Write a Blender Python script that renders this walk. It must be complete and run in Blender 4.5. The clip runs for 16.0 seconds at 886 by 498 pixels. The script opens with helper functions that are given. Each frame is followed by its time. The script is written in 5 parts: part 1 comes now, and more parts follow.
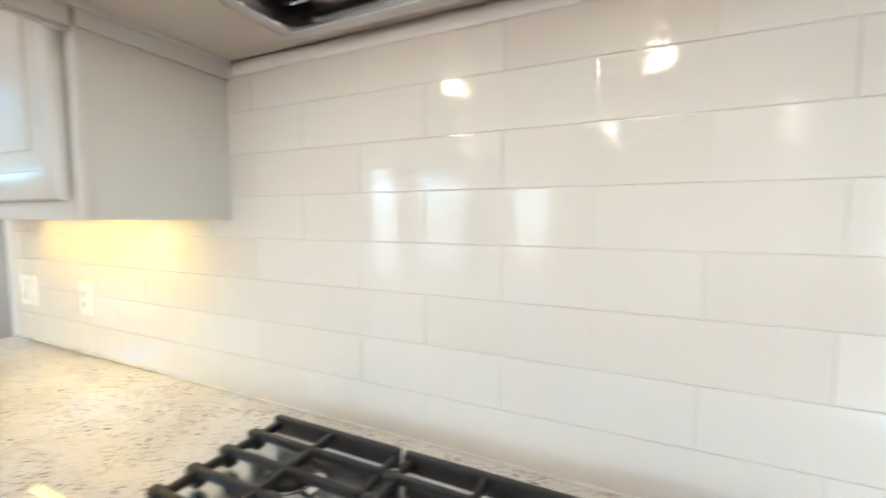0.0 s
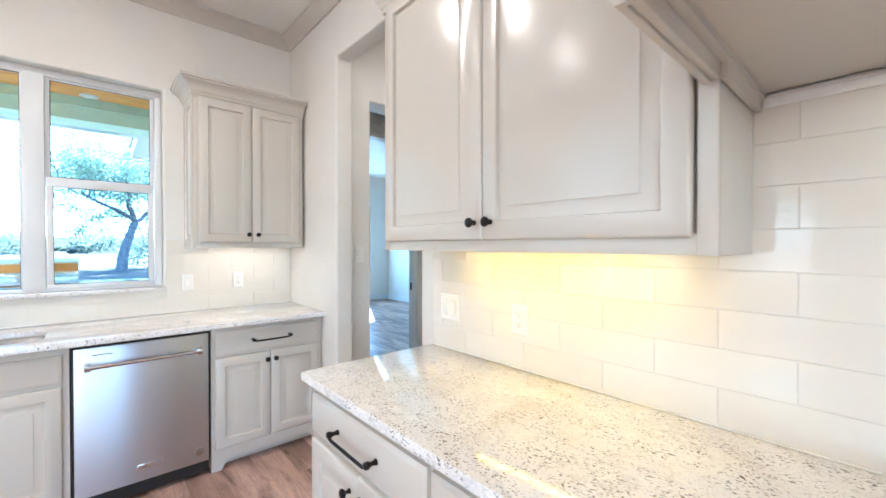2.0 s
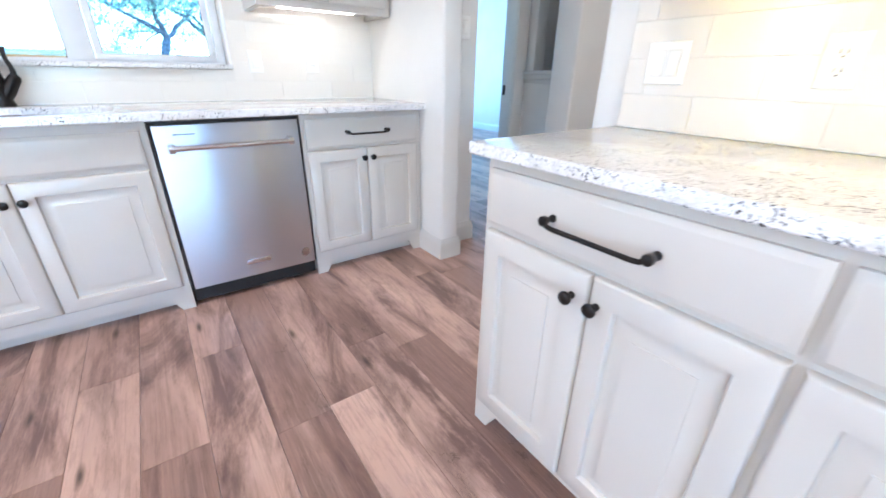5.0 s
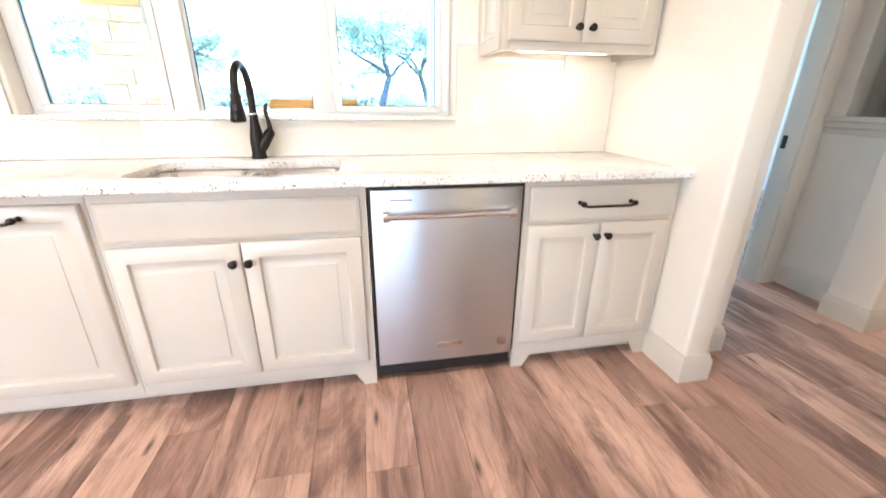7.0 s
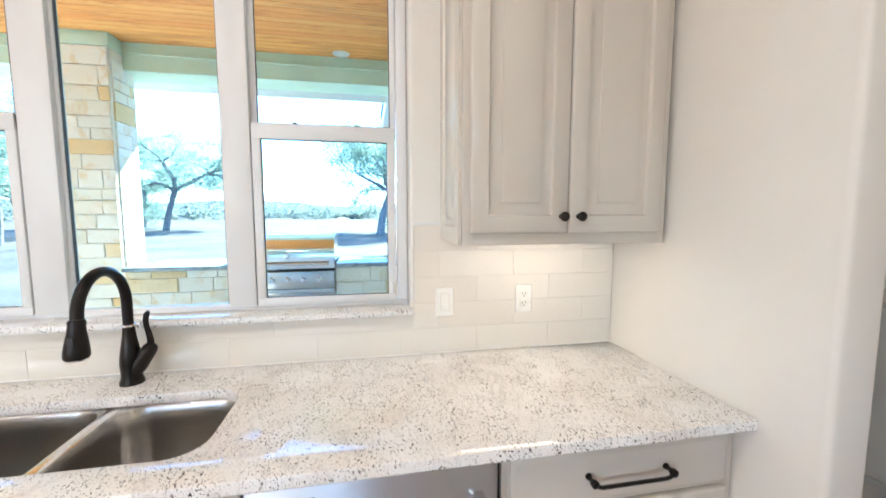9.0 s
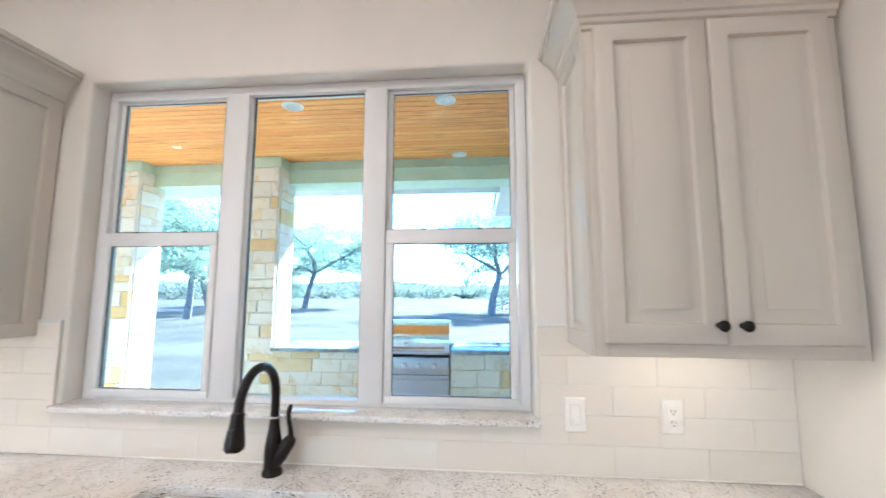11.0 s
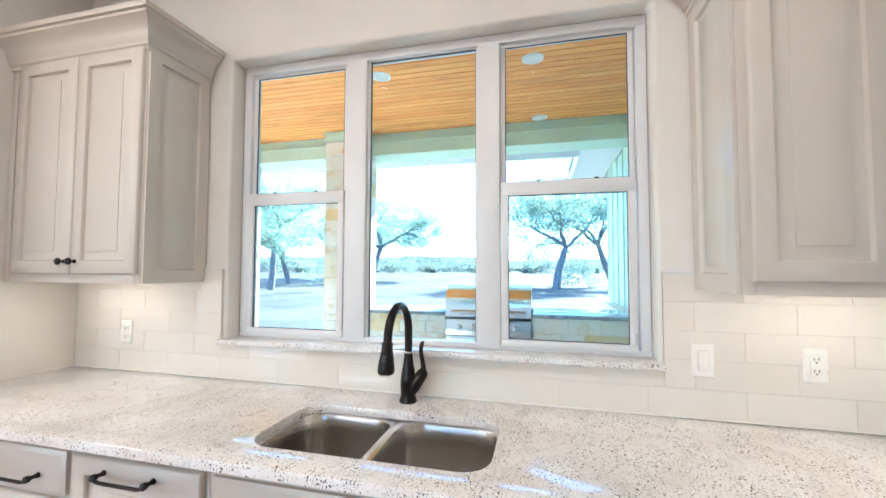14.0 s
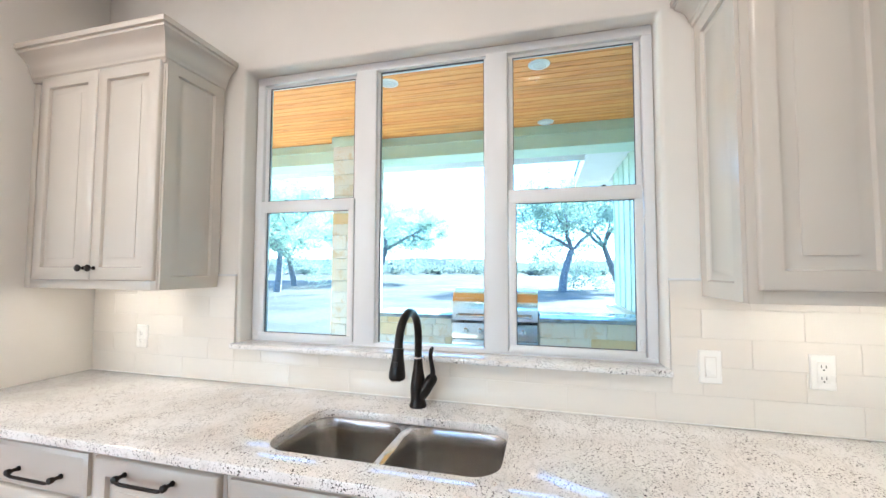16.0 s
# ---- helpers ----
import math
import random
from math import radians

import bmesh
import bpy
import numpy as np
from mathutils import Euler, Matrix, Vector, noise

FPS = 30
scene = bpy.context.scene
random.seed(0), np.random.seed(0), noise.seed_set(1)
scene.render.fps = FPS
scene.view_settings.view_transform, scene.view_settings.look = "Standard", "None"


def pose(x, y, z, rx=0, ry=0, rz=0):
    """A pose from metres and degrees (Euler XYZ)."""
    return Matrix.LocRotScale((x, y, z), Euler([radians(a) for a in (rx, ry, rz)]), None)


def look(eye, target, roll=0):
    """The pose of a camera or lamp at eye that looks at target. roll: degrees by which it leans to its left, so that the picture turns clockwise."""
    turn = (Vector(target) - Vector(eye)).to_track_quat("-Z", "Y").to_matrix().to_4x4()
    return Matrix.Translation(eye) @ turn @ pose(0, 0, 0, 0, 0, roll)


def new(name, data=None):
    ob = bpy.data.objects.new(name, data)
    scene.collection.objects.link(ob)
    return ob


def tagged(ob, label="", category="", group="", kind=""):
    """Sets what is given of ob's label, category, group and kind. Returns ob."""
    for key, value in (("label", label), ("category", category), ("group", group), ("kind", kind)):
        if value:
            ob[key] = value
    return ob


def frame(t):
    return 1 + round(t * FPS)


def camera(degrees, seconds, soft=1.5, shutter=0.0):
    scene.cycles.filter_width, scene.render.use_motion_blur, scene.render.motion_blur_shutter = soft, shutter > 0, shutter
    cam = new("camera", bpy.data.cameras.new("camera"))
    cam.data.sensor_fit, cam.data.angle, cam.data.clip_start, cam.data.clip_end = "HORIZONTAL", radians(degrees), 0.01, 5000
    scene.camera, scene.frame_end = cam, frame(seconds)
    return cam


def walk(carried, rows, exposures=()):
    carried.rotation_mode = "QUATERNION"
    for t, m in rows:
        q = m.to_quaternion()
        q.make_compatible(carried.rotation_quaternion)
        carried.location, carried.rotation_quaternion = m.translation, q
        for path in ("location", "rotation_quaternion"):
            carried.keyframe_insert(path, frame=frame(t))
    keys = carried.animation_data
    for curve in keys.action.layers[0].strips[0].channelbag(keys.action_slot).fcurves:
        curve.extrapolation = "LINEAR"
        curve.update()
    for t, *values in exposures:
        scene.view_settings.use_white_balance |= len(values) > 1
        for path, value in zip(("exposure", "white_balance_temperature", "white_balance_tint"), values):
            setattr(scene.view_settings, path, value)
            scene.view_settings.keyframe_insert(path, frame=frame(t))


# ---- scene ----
cam = camera(97.1, 16.0, shutter=0.4)
PATH = [
    (0, (3.985, -0.682, 1.368), (3.167, 1.136, 1.218), 0.2),
    (0.5, (3.753, -0.859, 1.374), (2.7, 0.837, 1.256), 0.2),
    (1, (3.591, -1.01, 1.354), (2.297, 0.513, 1.272), -0.0),
    (1.5, (3.434, -1.117, 1.351), (1.987, 0.262, 1.305), -0.1),
    (2, (3.308, -1.2, 1.385), (1.809, 0.125, 1.366), -0.0),
    (2.5, (3.169, -1.247, 1.392), (1.685, 0.092, 1.321), -0.0),
    (3, (3.037, -1.295, 1.323), (1.576, 0.059, 1.144), -0.0),
    (3.2, (3.014, -1.312, 1.291), (1.559, 0.039, 1.055), -0.1),
    (5.3, (2.57, -1.281, 1.061), (1.074, -0.312, 0.153), 1.5),
    (5.5, (2.504, -1.289, 1.067), (0.963, -0.42, 0.134), 1.2),
    (6, (2.349, -1.342, 1.094), (0.695, -0.685, 0.182), 0.9),
    (6.5, (2.228, -1.359, 1.123), (0.469, -0.872, 0.306), 0.6),
    (7, (2.052, -1.298, 1.16), (0.213, -0.941, 0.461), 0.5),
    (7.5, (1.899, -1.197, 1.198), (0.006, -0.917, 0.618), 0.6),
    (8, (1.759, -1.138, 1.266), (-0.167, -0.834, 0.821), 0.5),
    (8.5, (1.576, -1.057, 1.38), (-0.364, -0.672, 1.086), 0.5),
    (8.7, (1.524, -1.017, 1.421), (-0.419, -0.6, 1.196), 0.3),
    (10.8, (1.475, -1.008, 1.574), (-0.513, -1.115, 1.764), -0.1),
    (11, (1.486, -1.058, 1.549), (-0.495, -1.233, 1.767), 0.1),
    (11.5, (1.527, -1.164, 1.548), (-0.437, -1.486, 1.745), 0.1),
    (12, (1.566, -1.219, 1.536), (-0.382, -1.635, 1.709), 0.2),
    (12.5, (1.576, -1.246, 1.519), (-0.365, -1.704, 1.668), 0.2),
    (13, (1.574, -1.259, 1.498), (-0.367, -1.723, 1.621), 0.1),
    (13.5, (1.569, -1.271, 1.466), (-0.373, -1.738, 1.569), 0.1),
    (14, (1.582, -1.274, 1.444), (-0.358, -1.752, 1.534), 0.2),
    (14.5, (1.599, -1.28, 1.445), (-0.338, -1.772, 1.525), 0.1),
    (15, (1.6, -1.29, 1.436), (-0.335, -1.791, 1.519), 0.2),
    (15.5, (1.602, -1.286, 1.452), (-0.331, -1.788, 1.544), 0.2),
    (16, (1.614, -1.282, 1.464), (-0.319, -1.786, 1.564), 0.2),
]
EXPOSURES = [(0.0, 3.22, 6400, 6), (1.0, 3.31, 6150, 8), (2.0, 3.33, 6100, 9), (3.2, 3.31, 6050, 9), (5.3, 3.6, 5600, 10), (6.0, 3.76, 6400, 9.5), (6.6, 3.85, 7150, 14), (7.5, 3.69, 7100, 14), (8.1, 3.43, 6850, 12), (8.7, 3.23, 6650, 11), (10.8, 2.98, 6400, 12), (12.0, 3.01, 6450, 13), (13.5, 3.07, 6400, 11), (16.0, 3.15, 6350, 10)]
walk(cam, [(t, look(eye, target, roll)) for t, eye, target, roll in PATH], EXPOSURES)

# ---- light ----
world = bpy.data.worlds.new("world")
scene.world = world
world.use_nodes = True
wn = world.node_tree.nodes
sky = wn.new("ShaderNodeTexSky")
sky.sky_type, sky.sun_disc = "NISHITA", False
sky.dust_density, sky.ozone_density = 0.0, 9.0
sky.sun_elevation, sky.sun_rotation = radians(38), radians(-62)
wn["Background"].inputs["Strength"].default_value = 0.15
world.node_tree.links.new(sky.outputs[0], wn["Background"].inputs["Color"])

sun_data = bpy.data.lights.new("sun", "SUN")
sun_data.energy, sun_data.angle, sun_data.color = 5.0, radians(0.5), (1.0, 0.94, 0.84)
sun = new("sun", sun_data)
sun.matrix_world = look((-30 * 0.88, 30 * 0.46, 24), (0, 0, 0))

CEIL = 3.09          # kitchen ceiling
CAN_WATTS = 1.7
CAN_COLOR = (1.0, 0.93, 0.855)
LED_WARM, LED_SOFT = (1.0, 0.67, 0.13), (1.0, 0.90, 0.76)
LED_POWER_N, LED_POWER_W = 3.1, 3.3
HOOD_WATTS, HOOD_COLOR = 0.03, (1.0, 0.82, 0.60)


# ---- materials ----
def node_mat(name):
    m = bpy.data.materials.new(name)
    m.use_nodes = True
    nt = m.node_tree
    return m, nt, nt.nodes["Principled BSDF"]


def ramp(nt, fac, stops):
    r = nt.nodes.new("ShaderNodeValToRGB")
    e = r.color_ramp.elements
    while len(e) < len(stops):
        e.new(0.5)
    for el, (p, c) in zip(e, stops):
        el.position, el.color = p, (*c, 1)
    nt.links.new(fac, r.inputs[0])
    return r.outputs[0]


def coords(nt, scale=(1, 1, 1), shift_by_object=False):
    tc = nt.nodes.new("ShaderNodeTexCoord")
    mp = nt.nodes.new("ShaderNodeMapping")
    mp.inputs["Scale"].default_value = scale
    nt.links.new(tc.outputs["Object"], mp.inputs["Vector"])
    if shift_by_object:
        oi = nt.nodes.new("ShaderNodeObjectInfo")
        mul = nt.nodes.new("ShaderNodeMath")
        mul.operation, mul.inputs[1].default_value = "MULTIPLY", 37.0
        nt.links.new(oi.outputs["Random"], mul.inputs[0])
        com = nt.nodes.new("ShaderNodeCombineXYZ")
        for i in range(3):
            nt.links.new(mul.outputs[0], com.inputs[i])
        nt.links.new(com.outputs[0], mp.inputs["Location"])
    return mp.outputs[0]


def noise_tex(nt, vec, scale, detail=4, rough=0.55, distortion=0.0):
    n = nt.nodes.new("ShaderNodeTexNoise")
    n.inputs["Scale"].default_value, n.inputs["Detail"].default_value = scale, detail
    n.inputs["Roughness"].default_value, n.inputs["Distortion"].default_value = rough, distortion
    nt.links.new(vec, n.inputs["Vector"])
    return n.outputs["Fac"]


def mixc(nt, fac, a, b, mode="MIX"):
    m = nt.nodes.new("ShaderNodeMix")
    m.data_type, m.blend_type = "RGBA", mode
    for sock, v in ((m.inputs[0], fac), (m.inputs[6], a), (m.inputs[7], b)):
        if isinstance(v, (int, float)):
            sock.default_value = v
        elif isinstance(v, tuple):
            sock.default_value = (*v, 1)
        else:
            nt.links.new(v, sock)
    return m.outputs[2]


def bumped(nt, bsdf, height, strength, distance=0.01):
    b = nt.nodes.new("ShaderNodeBump")
    b.inputs["Strength"].default_value, b.inputs["Distance"].default_value = strength, distance
    nt.links.new(height, b.inputs["Height"])
    nt.links.new(b.outputs[0], bsdf.inputs["Normal"])


def plain(name, color, rough=0.5, metal=0.0, var=0.06, scale=3.0, bump=0.03, bscale=120.0, coat=0.0, squash=(1, 1, 1), sheen=0.06):
    """A painted or moulded surface: colour that drifts a little, uneven gloss, fine relief."""
    m, nt, b = node_mat(name)
    v = coords(nt, squash, True)
    big = noise_tex(nt, v, scale, 3)
    fine = noise_tex(nt, v, bscale, 3)
    lo = tuple(max(c * (1 - var), 0) for c in color)
    hi = tuple(min(c * (1 + var), 1) for c in color)
    nt.links.new(ramp(nt, big, [(0.3, lo), (0.7, hi)]), b.inputs["Base Color"])
    rr = nt.nodes.new("ShaderNodeMapRange")
    rr.inputs["To Min"].default_value, rr.inputs["To Max"].default_value = max(rough - sheen, 0.02), min(rough + sheen, 1)
    nt.links.new(noise_tex(nt, v, scale * 2.3, 4), rr.inputs["Value"])
    nt.links.new(rr.outputs[0], b.inputs["Roughness"])
    b.inputs["Metallic"].default_value = metal
    b.inputs["Coat Weight"].default_value = coat
    if bump:
        bumped(nt, b, fine, bump, 0.004)
    return m


def emitter(name, color, strength):
    m, nt, b = node_mat(name)
    b.inputs["Base Color"].default_value = (*color, 1)
    b.inputs["Emission Color"].default_value = (*color, 1)
    b.inputs["Emission Strength"].default_value = strength
    return m


def granite():
    """White granite: pale cloudy ground, grey flecks, fine black grains in drifts, a few grey veins."""
    m, nt, b = node_mat("granite")
    v = coords(nt)
    cloud = noise_tex(nt, v, 3.2, 5, 0.6, 0.6)
    grain = noise_tex(nt, v, 130, 3, 0.7)
    base = ramp(nt, cloud, [(0.32, (0.70, 0.67, 0.64)), (0.46, (0.77, 0.75, 0.73)), (0.6, (0.82, 0.81, 0.80))])
    base = mixc(nt, ramp(nt, grain, [(0.28, (0.3, 0.3, 0.3)), (0.40, (0, 0, 0))]), base, (0.58, 0.55, 0.52))
    blot = ramp(nt, noise_tex(nt, v, 48, 4, 0.65, 0.5), [(0.65, (0, 0, 0)), (0.72, (0.5, 0.5, 0.5))])
    base = mixc(nt, blot, base, (0.62, 0.60, 0.585))
    brown = ramp(nt, noise_tex(nt, v, 115, 2, 0.5, 0.4), [(0.68, (0, 0, 0)), (0.71, (0.5, 0.5, 0.5))])
    base = mixc(nt, brown, base, (0.46, 0.41, 0.38))
    where = ramp(nt, noise_tex(nt, v, 11, 3, 0.6), [(0.40, (0.25, 0.25, 0.25)), (0.56, (1, 1, 1))])
    for scale, lo, hi in ((150, 0.645, 0.66), (250, 0.65, 0.67)):
        speck = ramp(nt, noise_tex(nt, v, scale, 1, 0.4, 0.3), [(lo, (0, 0, 0)), (hi, (1, 1, 1))])
        base = mixc(nt, mixc(nt, 1.0, speck, where, "MULTIPLY"), base, (0.045, 0.04, 0.04))
    vein = ramp(nt, noise_tex(nt, coords(nt, (0.8, 1.6, 1)), 3, 6, 0.6, 1.2), [(0.485, (0, 0, 0)), (0.5, (0.5, 0.5, 0.5)), (0.515, (0, 0, 0))])
    base = mixc(nt, vein, base, (0.52, 0.50, 0.49))
    nt.links.new(base, b.inputs["Base Color"])
    b.inputs["Roughness"].default_value = 0.085
    bumped(nt, b, grain, 0.02, 0.002)
    return m


def tile_mat():
    m, nt, b = node_mat("glazed_tile")
    v = coords(nt, (1, 1, 1), True)
    oi = nt.nodes.new("ShaderNodeObjectInfo")
    base = ramp(nt, oi.outputs["Random"], [(0.0, (0.72, 0.665, 0.595)), (0.5, (0.74, 0.69, 0.625)), (1.0, (0.755, 0.715, 0.655))])
    base = mixc(nt, ramp(nt, noise_tex(nt, v, 14, 4), [(0.35, (0, 0, 0)), (0.75, (0.35, 0.35, 0.35))]), base, (0.70, 0.665, 0.61))
    nt.links.new(base, b.inputs["Base Color"])
    b.inputs["Roughness"].default_value = 0.07
    wave = noise_tex(nt, coords(nt, (0.35, 1, 1.6), True), 22, 2, 0.5)
    ripple = noise_tex(nt, coords(nt, (0.6, 1, 2.2), True), 75, 2, 0.5)
    both = nt.nodes.new("ShaderNodeMath")
    both.operation, both.inputs[1].default_value = "MULTIPLY_ADD", 0.12
    nt.links.new(ripple, both.inputs[0])
    nt.links.new(wave, both.inputs[2])
    bumped(nt, b, both.outputs[0], 0.10, 0.01)
    return m


def stainless(name, color=(0.56, 0.56, 0.57), rough=0.28, along=(160, 160, 2), upright=0.0):
    m, nt, b = node_mat(name)
    v = coords(nt, along)
    lines = noise_tex(nt, v, 3.0, 3)
    nt.links.new(ramp(nt, lines, [(0.3, tuple(c * 0.97 for c in color)), (0.7, color)]), b.inputs["Base Color"])
    rr = nt.nodes.new("ShaderNodeMapRange")
    rr.inputs["To Min"].default_value, rr.inputs["To Max"].default_value = rough - 0.02, rough + 0.03
    nt.links.new(lines, rr.inputs["Value"])
    nt.links.new(rr.outputs[0], b.inputs["Roughness"])
    b.inputs["Metallic"].default_value = 1.0
    if upright:
        # brushed level, so that reflections draw out upright
        b.inputs["Anisotropic"].default_value = upright
        way = nt.nodes.new("ShaderNodeCombineXYZ")
        way.inputs[2].default_value = 1.0
        nt.links.new(way.outputs[0], b.inputs["Tangent"])
    bumped(nt, b, lines, 0.012, 0.001)
    return m


def plank_mat(name, tones, knots=(0.06, 0.035, 0.025), rough=0.38, gloss_var=0.1, stretch=(1.0, 4.0, 4.0), island=False, broad=True):
    """Boards that run along x: long grain, darker streaks, knots, tone by board."""
    m, nt, b = node_mat(name)
    v = coords(nt, stretch, True)
    if island:
        rnd = nt.nodes.new("ShaderNodeNewGeometry").outputs["Random Per Island"]
        add = nt.nodes.new("ShaderNodeVectorMath")
        add.operation = "ADD"
        mul = nt.nodes.new("ShaderNodeMath")
        mul.operation, mul.inputs[1].default_value = "MULTIPLY", 91.0
        nt.links.new(rnd, mul.inputs[0])
        nt.links.new(v, add.inputs[0])
        nt.links.new(mul.outputs[0], add.inputs[1])
        v = add.outputs[0]
    else:
        rnd = nt.nodes.new("ShaderNodeObjectInfo").outputs["Random"]
    n = len(tones) - 1
    base = ramp(nt, rnd, [(i / n, c) for i, c in enumerate(tones)])
    dark = tuple(c * f for c, f in zip(tones[0], (0.36, 0.30, 0.34)))
    streak = ramp(nt, noise_tex(nt, v, 1.5, 6, 0.6, 0.8), [(0.32, (0.7, 0.7, 0.7)), (0.5, (0, 0, 0))])
    base = mixc(nt, streak, base, tuple(c * 0.58 for c in tones[0]))
    pale = ramp(nt, noise_tex(nt, v, 1.1, 3, 0.5, 0.5), [(0.50, (0, 0, 0)), (0.72, (0.6, 0.6, 0.6))])
    base = mixc(nt, pale, base, tuple(min(c * 1.18, 1) for c in tones[-1]))
    vor = nt.nodes.new("ShaderNodeTexVoronoi")
    vor.voronoi_dimensions = "2D" if broad else "3D"
    if broad:
        blot = ramp(nt, noise_tex(nt, v, 1.0, 7, 0.66, 0.9), [(0.49, (0, 0, 0)), (0.62, (0.78, 0.78, 0.78))])
        base = mixc(nt, blot, base, dark)
        hair = coords(nt, (1.3, 34, 34), True)
        lines = noise_tex(nt, hair, 3.0, 4, 0.65, 0.3)
        base = mixc(nt, ramp(nt, lines, [(0.34, (0.3, 0.3, 0.3)), (0.48, (0, 0, 0))]), base, tuple(c * 0.5 for c in tones[0]))
        base = mixc(nt, ramp(nt, lines, [(0.56, (0, 0, 0)), (0.72, (0.22, 0.22, 0.22))]), base, tuple(min(c * 1.15, 1) for c in tones[-1]))
        crack = ramp(nt, noise_tex(nt, v, 2.3, 4, 0.6, 2.2), [(0.488, (0, 0, 0)), (0.5, (0.9, 0.9, 0.9)), (0.512, (0, 0, 0))])
        base = mixc(nt, mixc(nt, 1.0, crack, streak, "MULTIPLY"), base, knots)
    vor.inputs["Scale"].default_value = 1.1 if broad else 2.0
    k0, k1 = (0.012, 0.065) if broad else (0.06, 0.17)
    fine = noise_tex(nt, v, 9, 5, 0.7)
    base = mixc(nt, ramp(nt, fine, [(0.3, (0.35, 0.35, 0.35)), (0.5, (0, 0, 0))]), base, tuple(c * 0.6 for c in tones[0]))
    nt.links.new(v, vor.inputs["Vector"])
    base = mixc(nt, ramp(nt, vor.outputs["Distance"], [(k0, (0.9, 0.9, 0.9)), (k1, (0, 0, 0))]), base, knots)
    nt.links.new(base, b.inputs["Base Color"])
    rr = nt.nodes.new("ShaderNodeMapRange")
    rr.inputs["To Min"].default_value, rr.inputs["To Max"].default_value = rough - gloss_var, rough + gloss_var
    nt.links.new(fine, rr.inputs["Value"])
    nt.links.new(rr.outputs[0], b.inputs["Roughness"])
    b.inputs["Specular IOR Level"].default_value = 0.45
    bumped(nt, b, fine, 0.12, 0.002)
    return m


def stone_mat():
    m, nt, b = node_mat("limestone")
    v = coords(nt, (1, 1, 1), True)
    oi = nt.nodes.new("ShaderNodeObjectInfo")
    base = ramp(nt, oi.outputs["Random"], [(0.0, (0.78, 0.72, 0.60)), (0.35, (0.82, 0.78, 0.69)), (0.74, (0.84, 0.81, 0.74)), (0.88, (0.80, 0.64, 0.40)), (1.0, (0.76, 0.52, 0.24))])
    stain = ramp(nt, noise_tex(nt, v, 6, 5, 0.65, 0.5), [(0.52, (0, 0, 0)), (0.72, (0.75, 0.75, 0.75))])
    base = mixc(nt, stain, base, (0.66, 0.47, 0.25))
    nt.links.new(base, b.inputs["Base Color"])
    b.inputs["Roughness"].default_value = 0.85
    bumped(nt, b, noise_tex(nt, v, 24, 6, 0.7), 0.5, 0.02)
    return m


def glass_mat():
    m, nt, b = node_mat("window_glass")
    out = nt.nodes["Material Output"]
    tr = nt.nodes.new("ShaderNodeBsdfTransparent")
    tr.inputs[0].default_value = (0.80, 0.95, 1.0, 1)
    gl = nt.nodes.new("ShaderNodeBsdfGlossy")
    gl.inputs["Roughness"].default_value = 0.02
    lw = nt.nodes.new("ShaderNodeLayerWeight")
    lw.inputs["Blend"].default_value = 0.5
    pw = nt.nodes.new("ShaderNodeMath")
    pw.operation, pw.inputs[1].default_value = "POWER", 4.0
    nt.links.new(lw.outputs["Facing"], pw.inputs[0])
    fr = nt.nodes.new("ShaderNodeMath")
    fr.operation, fr.inputs[1].default_value, fr.inputs[2].default_value = "MULTIPLY_ADD", 0.7, 0.0015
    nt.links.new(pw.outputs[0], fr.inputs[0])
    mx = nt.nodes.new("ShaderNodeMixShader")
    nt.links.new(fr.outputs[0], mx.inputs[0])
    nt.links.new(tr.outputs[0], mx.inputs[1])
    nt.links.new(gl.outputs[0], mx.inputs[2])
    nt.links.new(mx.outputs[0], out.inputs["Surface"])
    nt.nodes.remove(b)
    return m


def ground_mat():
    m, nt, b = node_mat("dry_grass")
    v = coords(nt)
    base = ramp(nt, noise_tex(nt, v, 0.25, 6, 0.65), [(0.38, (0.040, 0.037, 0.033)), (0.5, (0.070, 0.065, 0.058)), (0.60, (0.100, 0.093, 0.082))])
    base = mixc(nt, ramp(nt, noise_tex(nt, v, 3.5, 5, 0.7), [(0.4, (0, 0, 0)), (0.7, (0.6, 0.6, 0.6))]), base, (0.060, 0.062, 0.048))
    nt.links.new(base, b.inputs["Base Color"])
    b.inputs["Roughness"].default_value = 0.95
    bumped(nt, b, noise_tex(nt, v, 12, 5, 0.7), 0.5, 0.05)
    return m


def leaf_mat(name, dark, light):
    m, nt, b = node_mat(name)
    rnd = nt.nodes.new("ShaderNodeNewGeometry").outputs["Random Per Island"]
    nt.links.new(ramp(nt, rnd, [(0.0, dark), (1.0, light)]), b.inputs["Base Color"])
    b.inputs["Roughness"].default_value = 0.6
    tl = nt.nodes.new("ShaderNodeBsdfTranslucent")
    nt.links.new(ramp(nt, rnd, [(0.0, tuple(c * 1.9 for c in dark)), (1.0, tuple(c * 1.9 for c in light))]), tl.inputs["Color"])
    ms = nt.nodes.new("ShaderNodeMixShader")
    ms.inputs[0].default_value = 0.5
    nt.links.new(b.outputs[0], ms.inputs[1])
    nt.links.new(tl.outputs[0], ms.inputs[2])
    nt.links.new(ms.outputs[0], nt.nodes["Material Output"].inputs["Surface"])
    return m


